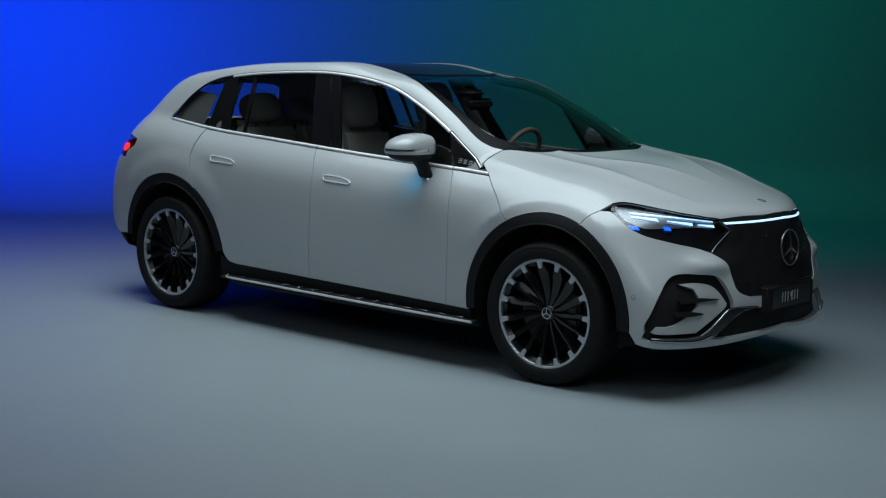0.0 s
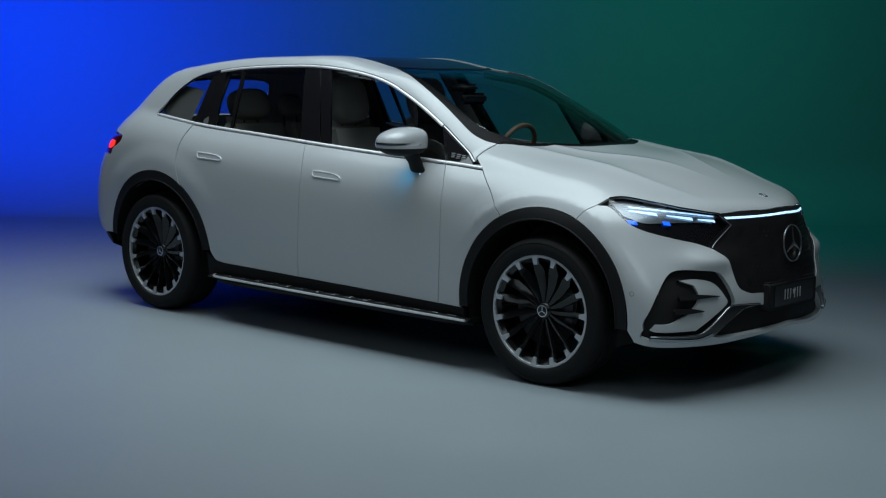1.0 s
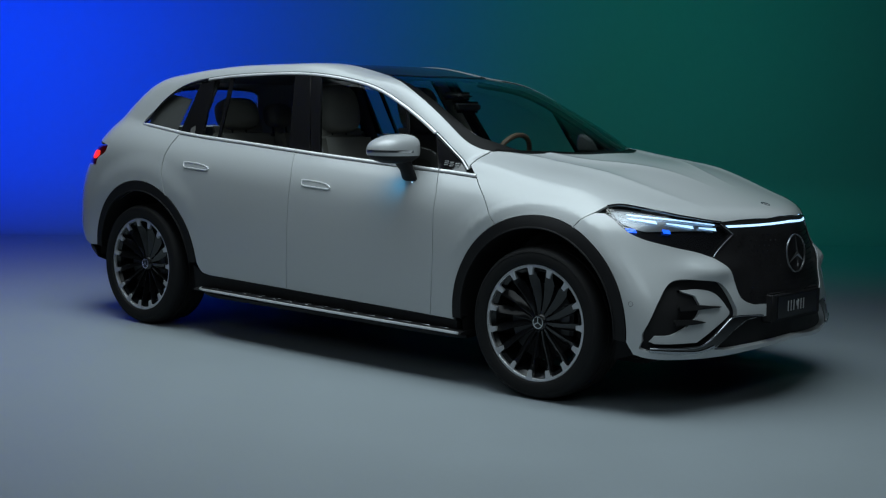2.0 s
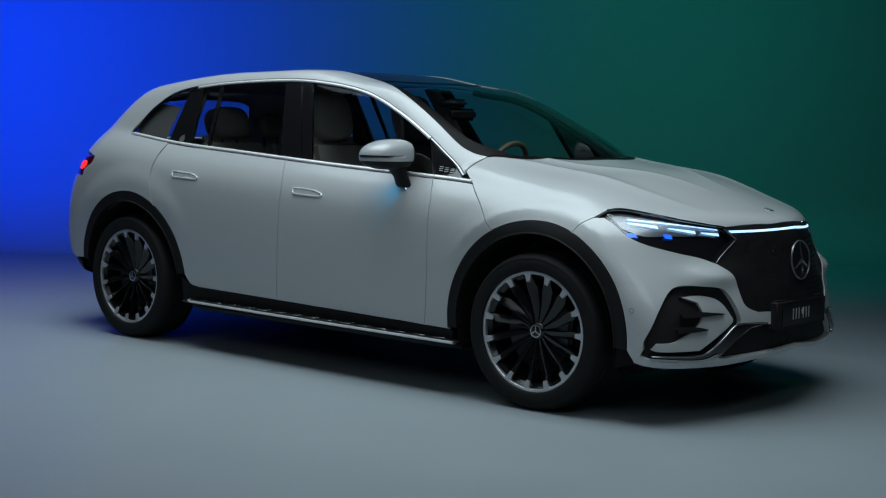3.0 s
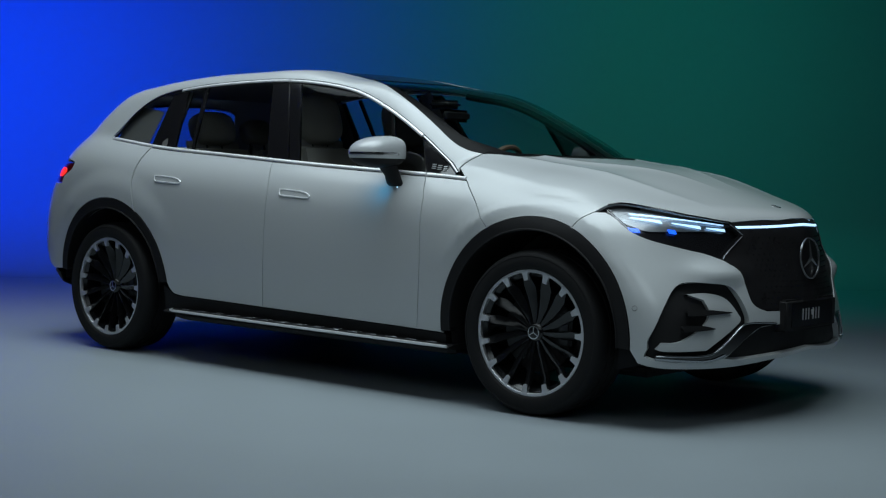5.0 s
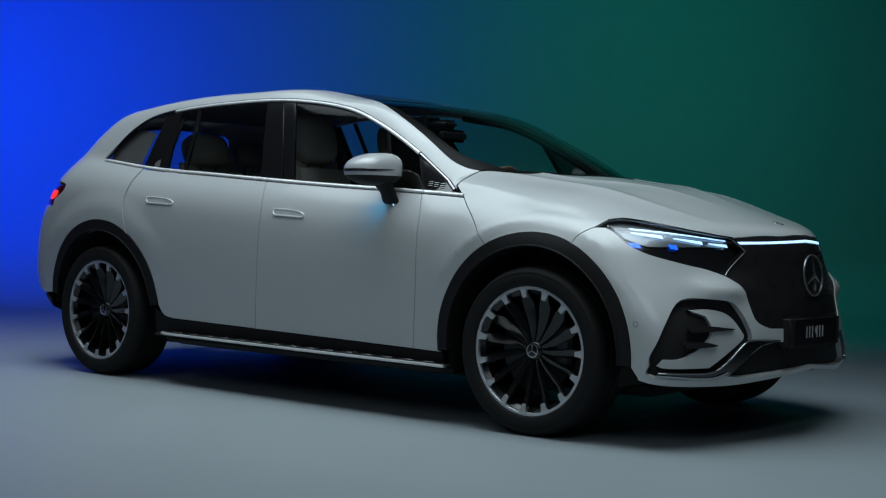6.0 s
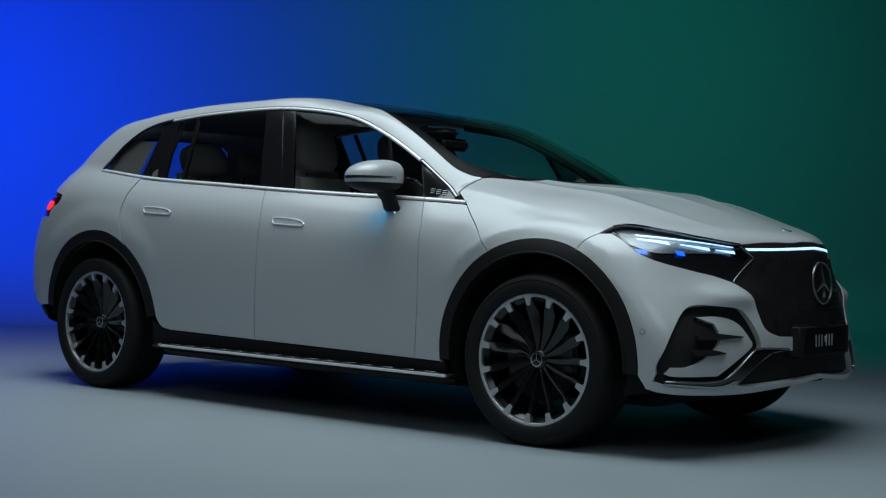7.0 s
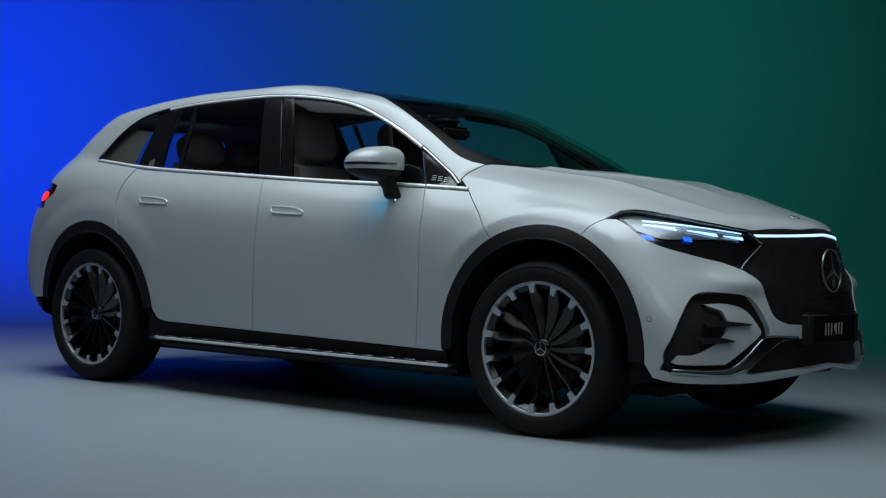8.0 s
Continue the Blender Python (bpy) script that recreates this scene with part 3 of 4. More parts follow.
quarter = np.vstack([top_line([(1.01, -0.775), (1.05, -0.65)]), top_line(RAIL_IN), side_line(TAIL_EDGE), side_line([(-2.15, 1.175), (-2.003, 1.144)]), side_line(LAMP_FRONT), side_line(TAIL_GAP), on_side(arc(*ARCH_R, a_b, a_r, 30)),
                     side_line(GAP_R[::-1]), belt_line(-1.353, -1.70, -0.010), side_line([(-1.737, 1.291), (-1.742, 1.304), (-1.737, 1.32)]), side_line([(x, z + 0.010) for x, z in GLASS_TOP[1:]]), side_line([(1.02, 1.133), (1.01, 1.142)])])
FRAMES = both("side_frame", quarter, "cyl", PAINT, car, "pearl white side frame and roof rail", out=0.004)
tail_mid = lambda z, dz=0.0: tail_out(np.array([(0, z), (-0.3, z), (-0.6, z), (-0.75, z + dz)]))
tail_bumper = np.vstack([tail_mid(1.015), side_line(TAIL_GAP), on_side(arc(*ARCH_R, a_b, 172, 20)), tail_mid(0.46)[::-1]])
skin("rear_bumper", whole(tail_bumper), "tail", PAINT, car, "pearl white rear bumper")
skirt = np.vstack([tail_mid(0.458), tail_out(np.array([(-0.78, 0.43), (-0.71, 0.36), (-0.62, 0.31)])), tail_out(np.array([(0, 0.29), (-0.3, 0.29), (-0.55, 0.298)]))[::-1]])
skin("rear_skirt", whole(skirt), "tail", BLACK, car, "black plastic rear skirt", out=-0.012)
tail_lamp = np.vstack([tail_mid(1.02), side_line(LAMP_FRONT[::-1]), tail_mid(1.140)[::-1]])
TAIL = skin("tail_light", whole(tail_lamp), "tail", TAIL_RED, car, "dark red tail light band", out=-0.002)
glow = side_line([(-2.155, 1.112), (-2.105, 1.107), (-2.10, 1.08), (-2.15, 1.055), (-2.19, 1.06), (-2.19, 1.095)], 0.01)
for g in (glow, mirrored(glow)):
    skin("lamp_core", g, "tail", LAMP_RED, TAIL, "glowing red lamp core", out=0.002, fold=0.004, gap=0, grid=0.012)
tailgate = np.vstack([tail_mid(1.144, 0.008), side_line(TAIL_EDGE[::-1]), top_line([(-1.65, -0.55), (-1.70, -0.3), (-1.71, 0)])])
rear_glass = whole(np.vstack([tail_out(np.array([(0, 1.27), (-0.3, 1.27), (-0.46, 1.275)])), tail_out(np.array([(-0.50, 1.30), (-0.52, 1.42), (-0.50, 1.50)])), tail_out(np.array([(-0.44, 1.525), (-0.3, 1.535), (0, 1.54)]))]))
skin("tailgate", whole(tailgate), "tail", PAINT, car, "pearl white tailgate", holes=[rear_glass])
pane = skin("rear_screen", rear_glass, "tail", SIDE_GLASS, car, "tinted rear screen", out=-0.006, fold=0, gap=-0.003)
pane.visible_shadow = False
HEADER = [(0.19, 0), (0.17, -0.25), (0.04, -0.468)]
roof = np.vstack([top_line(HEADER), top_line(RAIL_IN[6:]), top_line([(-1.65, -0.55), (-1.70, -0.3), (-1.71, 0)])])
skin("roof_panel", whole(roof), "cyl", ROOF_GLASS, car, "black glass roof", out=-0.003)
screen = np.vstack([top_line(COWL), top_line(RAIL_IN[:7]), top_line(HEADER[::-1])])
pane = skin("windscreen", whole(screen), "cyl", SCREEN_GLASS, car, "green-tinted windscreen", out=-0.004, fold=0)
pane.visible_shadow = False
# printed border, widened along the pillars to cover the soft box's reflection
frit_in = np.vstack([top_line([(1.335, 0), (1.318, -0.20), (1.24, -0.385), (1.15, -0.52), (1.04, -0.585)]), top_line([(1.04, -0.585), (0.95, -0.622), (0.86, -0.628), (0.65, -0.595), (0.43, -0.562), (0.27, -0.522), (0.10, -0.43)]), top_line([(0.10, -0.43), (0.225, -0.24), (0.245, 0)])])
skin("screen_frit", whole(screen), "cyl", FRIT, pane, "matt black printed screen border", out=-0.0025, fold=0, holes=[whole(frit_in)])
for s in (-1, 1):
    ln = top_line(RAIL_IN[:7], 0.03) * np.array((1, -s, 1))
    bm = bmesh.new()
    tube(bm, ln + normals_at(ln) * -0.002, 0.005, 6)
    part("screen_seal", bm, BLACK, car, "black rubber seal")


# side glass between the belt and the roof rail
def window(xb0, xt0, xb1, xt1):
    top = [(x, glass_top(x) - 0.006) for x in np.linspace(xt1, xt0, max(4, int(abs(xt1 - xt0) / 0.025)))]
    return np.vstack([belt_line(xb0, xb1, 0.009), on_side(top)])


for name, w, mat, out, label in (
        ("quarter_window", window(-1.705, -1.705, -1.368, -1.33), SIDE_GLASS, -0.006, "tinted quarter window"),
        ("rear_pillar_cover", window(-1.368, -1.33, -1.155, -1.215), GLOSS, -0.003, "gloss black pillar cover"),
        ("small_rear_window", window(-1.155, -1.215, -1.011, -1.075), SIDE_GLASS, -0.006, "tinted fixed window"),
        ("window_bar", window(-1.011, -1.075, -0.991, -1.05), GLOSS, -0.002, "black window bar"),
        ("rear_window", window(-0.991, -1.05, -0.359, -0.522), SIDE_GLASS, -0.006, "tinted rear door window"),
        ("rear_door_pillar_cover", window(-0.359, -0.522, -0.188, -0.394), GLOSS, -0.003, "gloss black pillar cover"),
        ("front_door_pillar_cover", window(-0.178, -0.383, -0.098, -0.30), GLOSS, -0.003, "gloss black pillar cover"),
        ("front_window", window(-0.098, -0.30, 0.597, 0.458), SIDE_GLASS, -0.006, "tinted front door window"),
        ("front_window_bar", window(0.597, 0.458, 0.62, 0.482), GLOSS, -0.002, "black window bar"),
        ("front_quarter_window", window(0.62, 0.482, 0.815, 0.72), DARK_GLASS, -0.006, "dark front quarter window"),
        ("mirror_triangle", window(0.82, 0.725, 1.005, 1.005), GLOSS, -0.003, "gloss black corner panel")):
    pair = both(name, w, "cyl", mat, car, label, out=out, fold=0.015 if out > -0.005 else 0.0, gap=0.001 if out > -0.005 else 0.0)
    for p in pair:
        p.visible_shadow = out > -0.005

# bright trim round the side glass
def trim(name, line, s, r, mat, label, flat=0.55, out=0.002):
    p = line if s < 0 else mirrored(line)
    n = normals_at(p)
    bm = bmesh.new()
    tube(bm, p + n * out, r, 10, flat, (0, -0.72 if s < 0 else 0.72, 0.69))
    return part(name, bm, mat, car, label, 60)


for s in (-1, 1):
    for x0, x1 in ((-1.735, -1.356), (-1.350, -0.298), (-0.292, 0.830), (0.836, 1.085)):
        trim("belt_trim", belt_line(x0, x1, 0, 0.04), s, 0.0115, SATIN, "chrome belt trim")
    for x0, x1 in ((-1.725, -1.265), (-1.26, -0.39), (-0.384, 0.720), (0.728, 1.015)):
        xs = np.linspace(x0, x1, max(6, int((x1 - x0) / 0.03)))
        trim("roof_trim", on_side([(x, glass_top(x) + 0.001) for x in xs]), s, 0.0105, SATIN if x0 in (-1.26, -0.384) else DARK_CHROME, "chrome roof trim")

# arch cladding, sill, liners, underbody
for nm, A, a0, a1 in (("front_arch_trim", ARCH_F, -3, 184), ("rear_arch_trim", ARCH_R, 6, 172)):
    ring = np.vstack([on_side(arc(*A, a0, a1, 60)), on_side(arc(A[0], A[1], A[2] - 0.062, a1, a0, 60))])
    rings = both(nm, ring, "cyl", BLACK, car, "black plastic wheel arch trim", out=0.005, fold=0.05)
    lip = on_side(arc(A[0], A[1], A[2] - 0.062, a0, a1, 60))
    for k, owner in enumerate(rings):
        p = lip if k == 0 else mirrored(lip)
        bm = bmesh.new()
        tube(bm, p + normals_at(p) * 0.006, 0.005, 8, 1.0, (0, 1, 0))
        part("arch_lip", bm, BLACK, owner)
sill = np.vstack([side_line([(-1.115, 0.43), (-1.06, 0.40), (-1.01, 0.378), (-0.94, 0.370)]), side_line([(-0.94, 0.370), (1.075, 0.338)]), side_line([(1.075, 0.25), (-1.13, 0.26)])])
both("sill_trim", sill, "cyl", BLACK, car, "black plastic sill", out=-0.010, fold=0.03)
for x, R in ((ARCH_F[0], ARCH_F[2] - 0.055), (ARCH_R[0], ARCH_R[2] - 0.055)):
    for s in (-1, 1):
        bm = bmesh.new()
        rows = [[bm.verts.new((x + r * math.cos(a), s * y, 0.385 + r * math.sin(a))) for r, y in ((R, 0.935), (R, 0.80), (R, 0.60), (R - 0.05, 0.58), (0.02, 0.58))] for a in np.radians(np.linspace(-14, 194 if x > 0 else 177, 40))]
        for a, b in zip(rows, rows[1:]):
            for i in range(4):
                bm.faces.new((a[i], a[i + 1], b[i + 1], b[i]))
        part("wheel_liner", bm, BLACK, car, "black wheel arch liner")
bm = bmesh.new()
box(bm, (0.0, 0, 0.275), (2.1, 1.70, 0.11), 0.03)
part("underbody", bm, BLACK, car, "black underbody panel")
for x0, x1, nm in ((2.02, 2.36, "front_underbody"), (-2.42, -2.05, "rear_underbody")):
    bm = bmesh.new()
    box(bm, ((x0 + x1) / 2, 0, 0.30), (x1 - x0, 0.90, 0.05), 0.015)
    part(nm, bm, BLACK, car, "black underbody panel")
bm = bmesh.new()
box(bm, (-0.08, 0, 0.225), (4.24, 1.20, 0.075), 0.03)
part("undertray", bm, BLACK, car, "black plastic undertray")
# running boards
def running_board(s):
    b = bmesh.new()
    line = [(x, -0.895 - 0.012 * math.sin(math.pi * (x + 1.05) / 2.2), 0.283 - 0.008 * (x + 1.05) / 2.2) for x in np.linspace(-1.06, 1.13, 30)]
    tube(b, line, 0.085, 12, 0.16)
    bmesh.ops.transform(b, matrix=Matrix.Diagonal((1, 1 if s < 0 else -1, 1, 1)), verts=b.verts)
    board = part("running_board", b, BLACK, car, "black running board with bright edge")
    b = bmesh.new()
    line = [(x, -0.980 - 0.012 * math.sin(math.pi * (x + 1.05) / 2.2) + 0.06 * max(0, (-0.98 - x) / 0.07) ** 2, 0.290 - 0.010 * (x + 1.05) / 2.2) for x in np.linspace(-1.05, 1.12, 60)]
    tube(b, line, 0.0068, 8, 1.1)
    bmesh.ops.transform(b, matrix=Matrix.Diagonal((1, 1 if s < 0 else -1, 1, 1)), verts=b.verts)
    part("edge_strip", b, SATIN, board, "satin silver edge strip")
    b = bmesh.new()
    tube(b, [(x, -0.915 + 0.05 * max(0, abs(x - 0.03) - 0.95) / 0.13, 0.262) for x in np.linspace(-1.04, 1.10, 24)], 0.036, 10, 0.7)
    bmesh.ops.transform(b, matrix=Matrix.Diagonal((1, 1 if s < 0 else -1, 1, 1)), verts=b.verts)
    part("board_skirt", b, BLACK, board, "black lower edge")
    b = bmesh.new()
    for dy in (-0.016, 0.016):
        box(b, (0, dy, 0), (0.075, 0.006, 0.006), 0.002)
    tread = part("tread", b, DARK_CHROME, board)
    tread.location = (-0.9, s * 0.925, 0.2985)
    for k in range(1, 15):
        t = tread.copy()
        scene.collection.objects.link(t)
        t.location = (-0.9 + 0.135 * k, s * (0.925 + 0.01 * math.sin(math.pi * k / 14)), 0.2985 - 0.0006 * k)


running_board(-1)
running_board(1)


# wheels
def wheel_meshes():
    bm = lathe([(0.290, -0.03), (0.2985, 0.000), (0.303, 0.012), (0.315, 0.018), (0.345, 0.019), (0.358, 0.014), (0.360, 0.016), (0.364, 0.015), (0.376, 0.004), (0.386, -0.018), (0.3895, -0.040), (0.390, -0.070), (0.382, -0.072), (0.382, -0.082), (0.3905, -0.084), (0.3905, -0.125),
                (0.382, -0.127), (0.382, -0.139), (0.3905, -0.141), (0.390, -0.185), (0.382, -0.187), (0.382, -0.197), (0.389, -0.199), (0.384, -0.245), (0.36, -0.265), (0.30, -0.26), (0.283, -0.24)], 120)
    tyre = bm
    rim = lathe([(0.283, -0.020), (0.2835, 0.001), (0.285, 0.003), (0.2965, 0.003), (0.2985, 0.001), (0.2995, -0.008), (0.290, -0.03)], 120)
    for k in range(15):
        m = Matrix.Rotation(2 * math.pi * (k + 0.55) / 15, 4, "Y")
        # a tooth of the bright face, narrowing inwards
        v = [rim.verts.new(m @ Vector(p)) for p in ((0.2855, 0.0028, -0.021), (0.2855, 0.0028, 0.021), (0.276, 0.0018, 0.0150), (0.262, 0.0008, 0.0130), (0.246, -0.002, 0.0105), (0.246, -0.002, -0.0105), (0.262, 0.0008, -0.0130), (0.276, 0.0018, -0.0150))]
        lo = [rim.verts.new(p.co + Vector((0, -0.014, 0))) for p in v]
        rim.faces.new(v)
        for i in range(8):
            rim.faces.new((v[i], lo[i], lo[(i + 1) % 8], v[(i + 1) % 8]))
    barrel = lathe([(0.280, -0.012), (0.262, -0.03), (0.262, -0.08), (0.25, -0.11), (0.25, -0.23), (0.28, -0.245)], 72)
    spoke = bmesh.new()
    ring = []
    # a twisted blade that rises from the deep hub to a tooth of the ring
    for r, half, y, deep, tw, lag in ((0.040, 0.007, -0.046, 0.030, 0.2, 0.0), (0.075, 0.010, -0.045, 0.034, 0.5, 0.004), (0.12, 0.015, -0.040, 0.036, 0.9, 0.008), (0.17, 0.018, -0.034, 0.036, 1.2, 0.008), (0.215, 0.021, -0.026, 0.034, 1.2, 0.004), (0.245, 0.018, -0.014, 0.030, 0.8, 0.0), (0.276, 0.016, -0.006, 0.025, 0.2, 0.0)):
        ring.append([spoke.verts.new((r, y + dy, dz + lag)) for dy, dz in ((tw * half * 0.55, -half), (tw * half * 0.42 + 0.0015, -half * 0.72), (-tw * half * 0.6, half), (-deep, half * 0.5), (-deep, -half * 0.6))])
    for a, b in zip(ring, ring[1:]):
        for i in range(5):
            spoke.faces.new((a[i], b[i], b[(i + 1) % 5], a[(i + 1) % 5]))
    spoke.faces.new(ring[0][::-1])
    spoke.faces.new(ring[-1])
    cap = lathe([(0.0005, -0.030), (0.022, -0.0305), (0.031, -0.032), (0.0375, -0.036), (0.044, -0.044), (0.056, -0.07)], 40)
    star = lathe([(0.0265, -0.0310), (0.0275, -0.0288), (0.0315, -0.0290), (0.0325, -0.0325)], 40)
    for k in range(3):
        m = Matrix.Rotation(radians(120 * k - 90), 4, "Y")
        box(star, (0.014, -0.0292, 0), (0.027, 0.002, 0.004), 0, m)
    disc = lathe([(0.07, -0.085), (0.072, -0.078), (0.19, -0.078), (0.193, -0.082), (0.193, -0.105), (0.07, -0.105)], 60)
    caliper = bmesh.new()
    box(caliper, (-0.155, -0.075, 0.02), (0.075, 0.05, 0.17), 0.015)
    return (("tyre", tyre, RUBBER, "black low-profile tyre"), ("rim", rim, ALLOY, "machined alloy rim face with teeth"), ("barrel", barrel, WHEEL_BLACK, "black rim barrel"), ("hub_cap", cap, WHEEL_BLACK, "black hub cap"),
            ("badge", star, CHROME, "round chrome badge"), ("brake_disc", disc, STEEL, "steel brake disc"), ("brake_caliper", caliper, STEEL, "grey brake caliper"), ("spoke", spoke, WHEEL_BLACK, ""))


FIRST_WHEEL = []


def wheel(x, s, y):
    w = new("wheel")
    w.parent = car
    w.matrix_basis = pose(x, s * y, HUB_Z, 0, 0, (0 if s > 0 else 180) + (2.5 if x > 0 else 0))
    if not FIRST_WHEEL:
        for name, bm, mat, label in wheel_meshes():
            FIRST_WHEEL.append(part(name, bm, mat, w, label, 35))
    else:
        for p in FIRST_WHEEL[:8]:
            q = p.copy()
            scene.collection.objects.link(q)
            q.parent = w
    spoke = [c for c in w.children if c.name.startswith("spoke")][0]
    for k in range(15):
        q = spoke if k == 14 else spoke.copy()
        if k < 14:
            scene.collection.objects.link(q)
            q.parent = w
        q.matrix_basis = pose(0, 0, 0, 0, 360 * (k + 0.55) / 15, 0)
    tagged(w, "multi-spoke black and silver alloy wheel")


for x, y in ((HUB_F, 0.957), (HUB_R, 0.968)):
    for s in (-1, 1):
        wheel(x, s, y)


# door handles, fuel flap, sensors
def handle_line(pts):
    return side_line(pts, 0.01)


for (x0, z0), doors in (((-0.017, 0.998), DOORS_F), ((-1.078, 1.053), DOORS_R)):
    ol = handle_line([(x0 - 0.117, z0 + 0.020), (x0 - 0.05, z0 + 0.019), (x0 + 0.05, z0 + 0.011), (x0 + 0.095, z0 + 0.001), (x0 + 0.117, z0 - 0.012), (x0 + 0.103, z0 - 0.020), (x0 + 0.03, z0 - 0.018), (x0 - 0.06, z0 - 0.014), (x0 - 0.102, z0 - 0.011), (x0 - 0.113, z0 - 0.001), (x0 - 0.117, z0 + 0.020)])
    for k, d in enumerate(doors):
        p = ol if k == 0 else mirrored(ol)
        h = skin("door_handle", p, "cyl", PAINT, d, "flush painted door handle with chrome edge", out=0.003, fold=0.006, gap=0.004, grid=0.012)
        bm = bmesh.new()
        loop = p + normals_at(p) * 0.003
        tube(bm, loop, 0.0048, 6)
        part("handle_edge", bm, BRIGHT, d, "chrome handle edge")
flap = side_line([(-1.88, 1.02), (-1.865, 1.10), (-1.83, 1.14), (-1.75, 1.141), (-1.70, 1.11), (-1.71, 1.05), (-1.75, 1.005), (-1.83, 0.996), (-1.88, 1.02)], 0.012)
for k, f in enumerate(FRAMES[:1]):
    bm = bmesh.new()
    tube(bm, flap + normals_at(flap) * 0.0001, 0.0007, 5)
    part("flap_joint", bm, BLACK, f, "thin dark charging flap joint")
for y, z in ((-0.938, 0.549), (0.938, 0.549)):
    p = on_front([(y, z)])
    n = Vector(normals_at(p)[0])
    bm = lathe([(0.0005, 0.0), (0.009, 0.0), (0.0095, -0.001), (0.0115, -0.001), (0.0125, -0.003)], 20)
    o = part("parking_sensor", bm, PAINT, BUMPER, "round painted parking sensor")
    o.matrix_basis = Matrix.Translation(Vector(p[0]) + n * 0.001) @ n.to_track_quat("Y", "Z").to_matrix().to_4x4()

    bm = lathe([(0.0104, 0.0), (0.0107, 0.0006), (0.0118, 0.0006), (0.0121, 0.0)], 20)
    r = part("sensor_ring", bm, BLACK, o, "black sensor ring")

# badges and plate holder
bm = lathe([(0.0925, -0.007), (0.0930, 0.0), (0.0955, 0.002), (0.0980, 0.0), (0.0985, -0.007)], 64)
for k in range(3):
    m = Matrix.Rotation(radians(120 * k - 90), 4, "Y")
    v = [bm.verts.new(m @ Vector(p)) for p in ((0, 0.004, 0.011), (0.090, -0.002, 0.0012), (0.090, -0.002, -0.0012), (0, 0.004, -0.011), (0, 0.010, 0), (0.090, 0.0, 0))]
    for f in ((0, 1, 5, 4), (4, 5, 2, 3)):
        bm.faces.new([v[i] for i in f])
ob = part("grille_badge", bm, BADGE, GRILLE, "round chrome emblem")
ob.matrix_basis = pose(float(nose(0.76)) + 0.010, 0, 0.762, 0, 0, -90) @ pose(0, 0, 0, 6)
bm = lathe([(0.019, 0.0), (0.020, 0.002), (0.024, 0.002), (0.025, 0.0)], 32)
for k in range(3):
    box(bm, (0.011, 0.001, 0), (0.020, 0.002, 0.004), 0, Matrix.Rotation(radians(120 * k - 90), 4, "Y"))
p = on_top([(2.352, 0.0)])[0]
ob = part("bonnet_badge", bm, DARK_CHROME, BONNET, "small round chrome emblem")
n = Vector(normals_at(p[None])[0])
ob.matrix_basis = Matrix.Translation(Vector(p)) @ n.to_track_quat("Y", "Z").to_matrix().to_4x4()
bm = bmesh.new()
box(bm, (2.520, 0, 0.500), (0.075, 0.52, 0.15), 0.012)
HOLDER = part("plate_holder", bm, BLACK, car, "black plate holder with unreadable silver bars")
bm = bmesh.new()
box(bm, (2.557, 0, 0.502), (0.006, 0.43, 0.115), 0.004)
part("plate", bm, GLOSS, HOLDER, "gloss black plate")
for k, y in enumerate((-0.104, -0.074, -0.044, 0.002, 0.032, 0.062)):
    bm = bmesh.new()
    box(bm, (2.5615, y, 0.502), (0.003, 0.008, 0.054), 0.001)
    part("letter_bar", bm, LETTER, HOLDER, "silver bar")
for s in (-1, 1):
    for k in range(3):
        p = on_side([(0.857 + 0.034 * k, 1.160 - 0.005 * k)], s)[0]
        n = Vector(normals_at(p[None])[0])
        bm = bmesh.new()
        for dz in (-0.011, 0.0, 0.011):
            box(bm, (0, 0, dz), (0.024, 0.003, 0.0035), 0)
        o = part("badge_bar", bm, LETTER, car, "dark chrome badge bars")
        o.matrix_basis = Matrix.Translation(Vector(p) + n * 0.001) @ n.to_track_quat("Y", "Z").to_matrix().to_4x4()


# mirrors
def blob(c, r, power=2.6, n=28, keep=None):
    """A rounded, boxy egg."""
    bm = bmesh.new()
    bmesh.ops.create_uvsphere(bm, u_segments=n * 2, v_segments=n, radius=1)
    for v in bm.verts:
        d = v.co
        k = (abs(d.x) ** power + abs(d.y) ** power + abs(d.z) ** power) ** (-1 / power)
        v.co = Vector((d.x * k * r[0], d.y * k * r[1], d.z * k * r[2])) + Vector(c)
    return bm


def cut(bm, co, no):
    bmesh.ops.bisect_plane(bm, geom=bm.verts[:] + bm.edges[:] + bm.faces[:], plane_co=co, plane_no=no, clear_outer=True)
    return bm


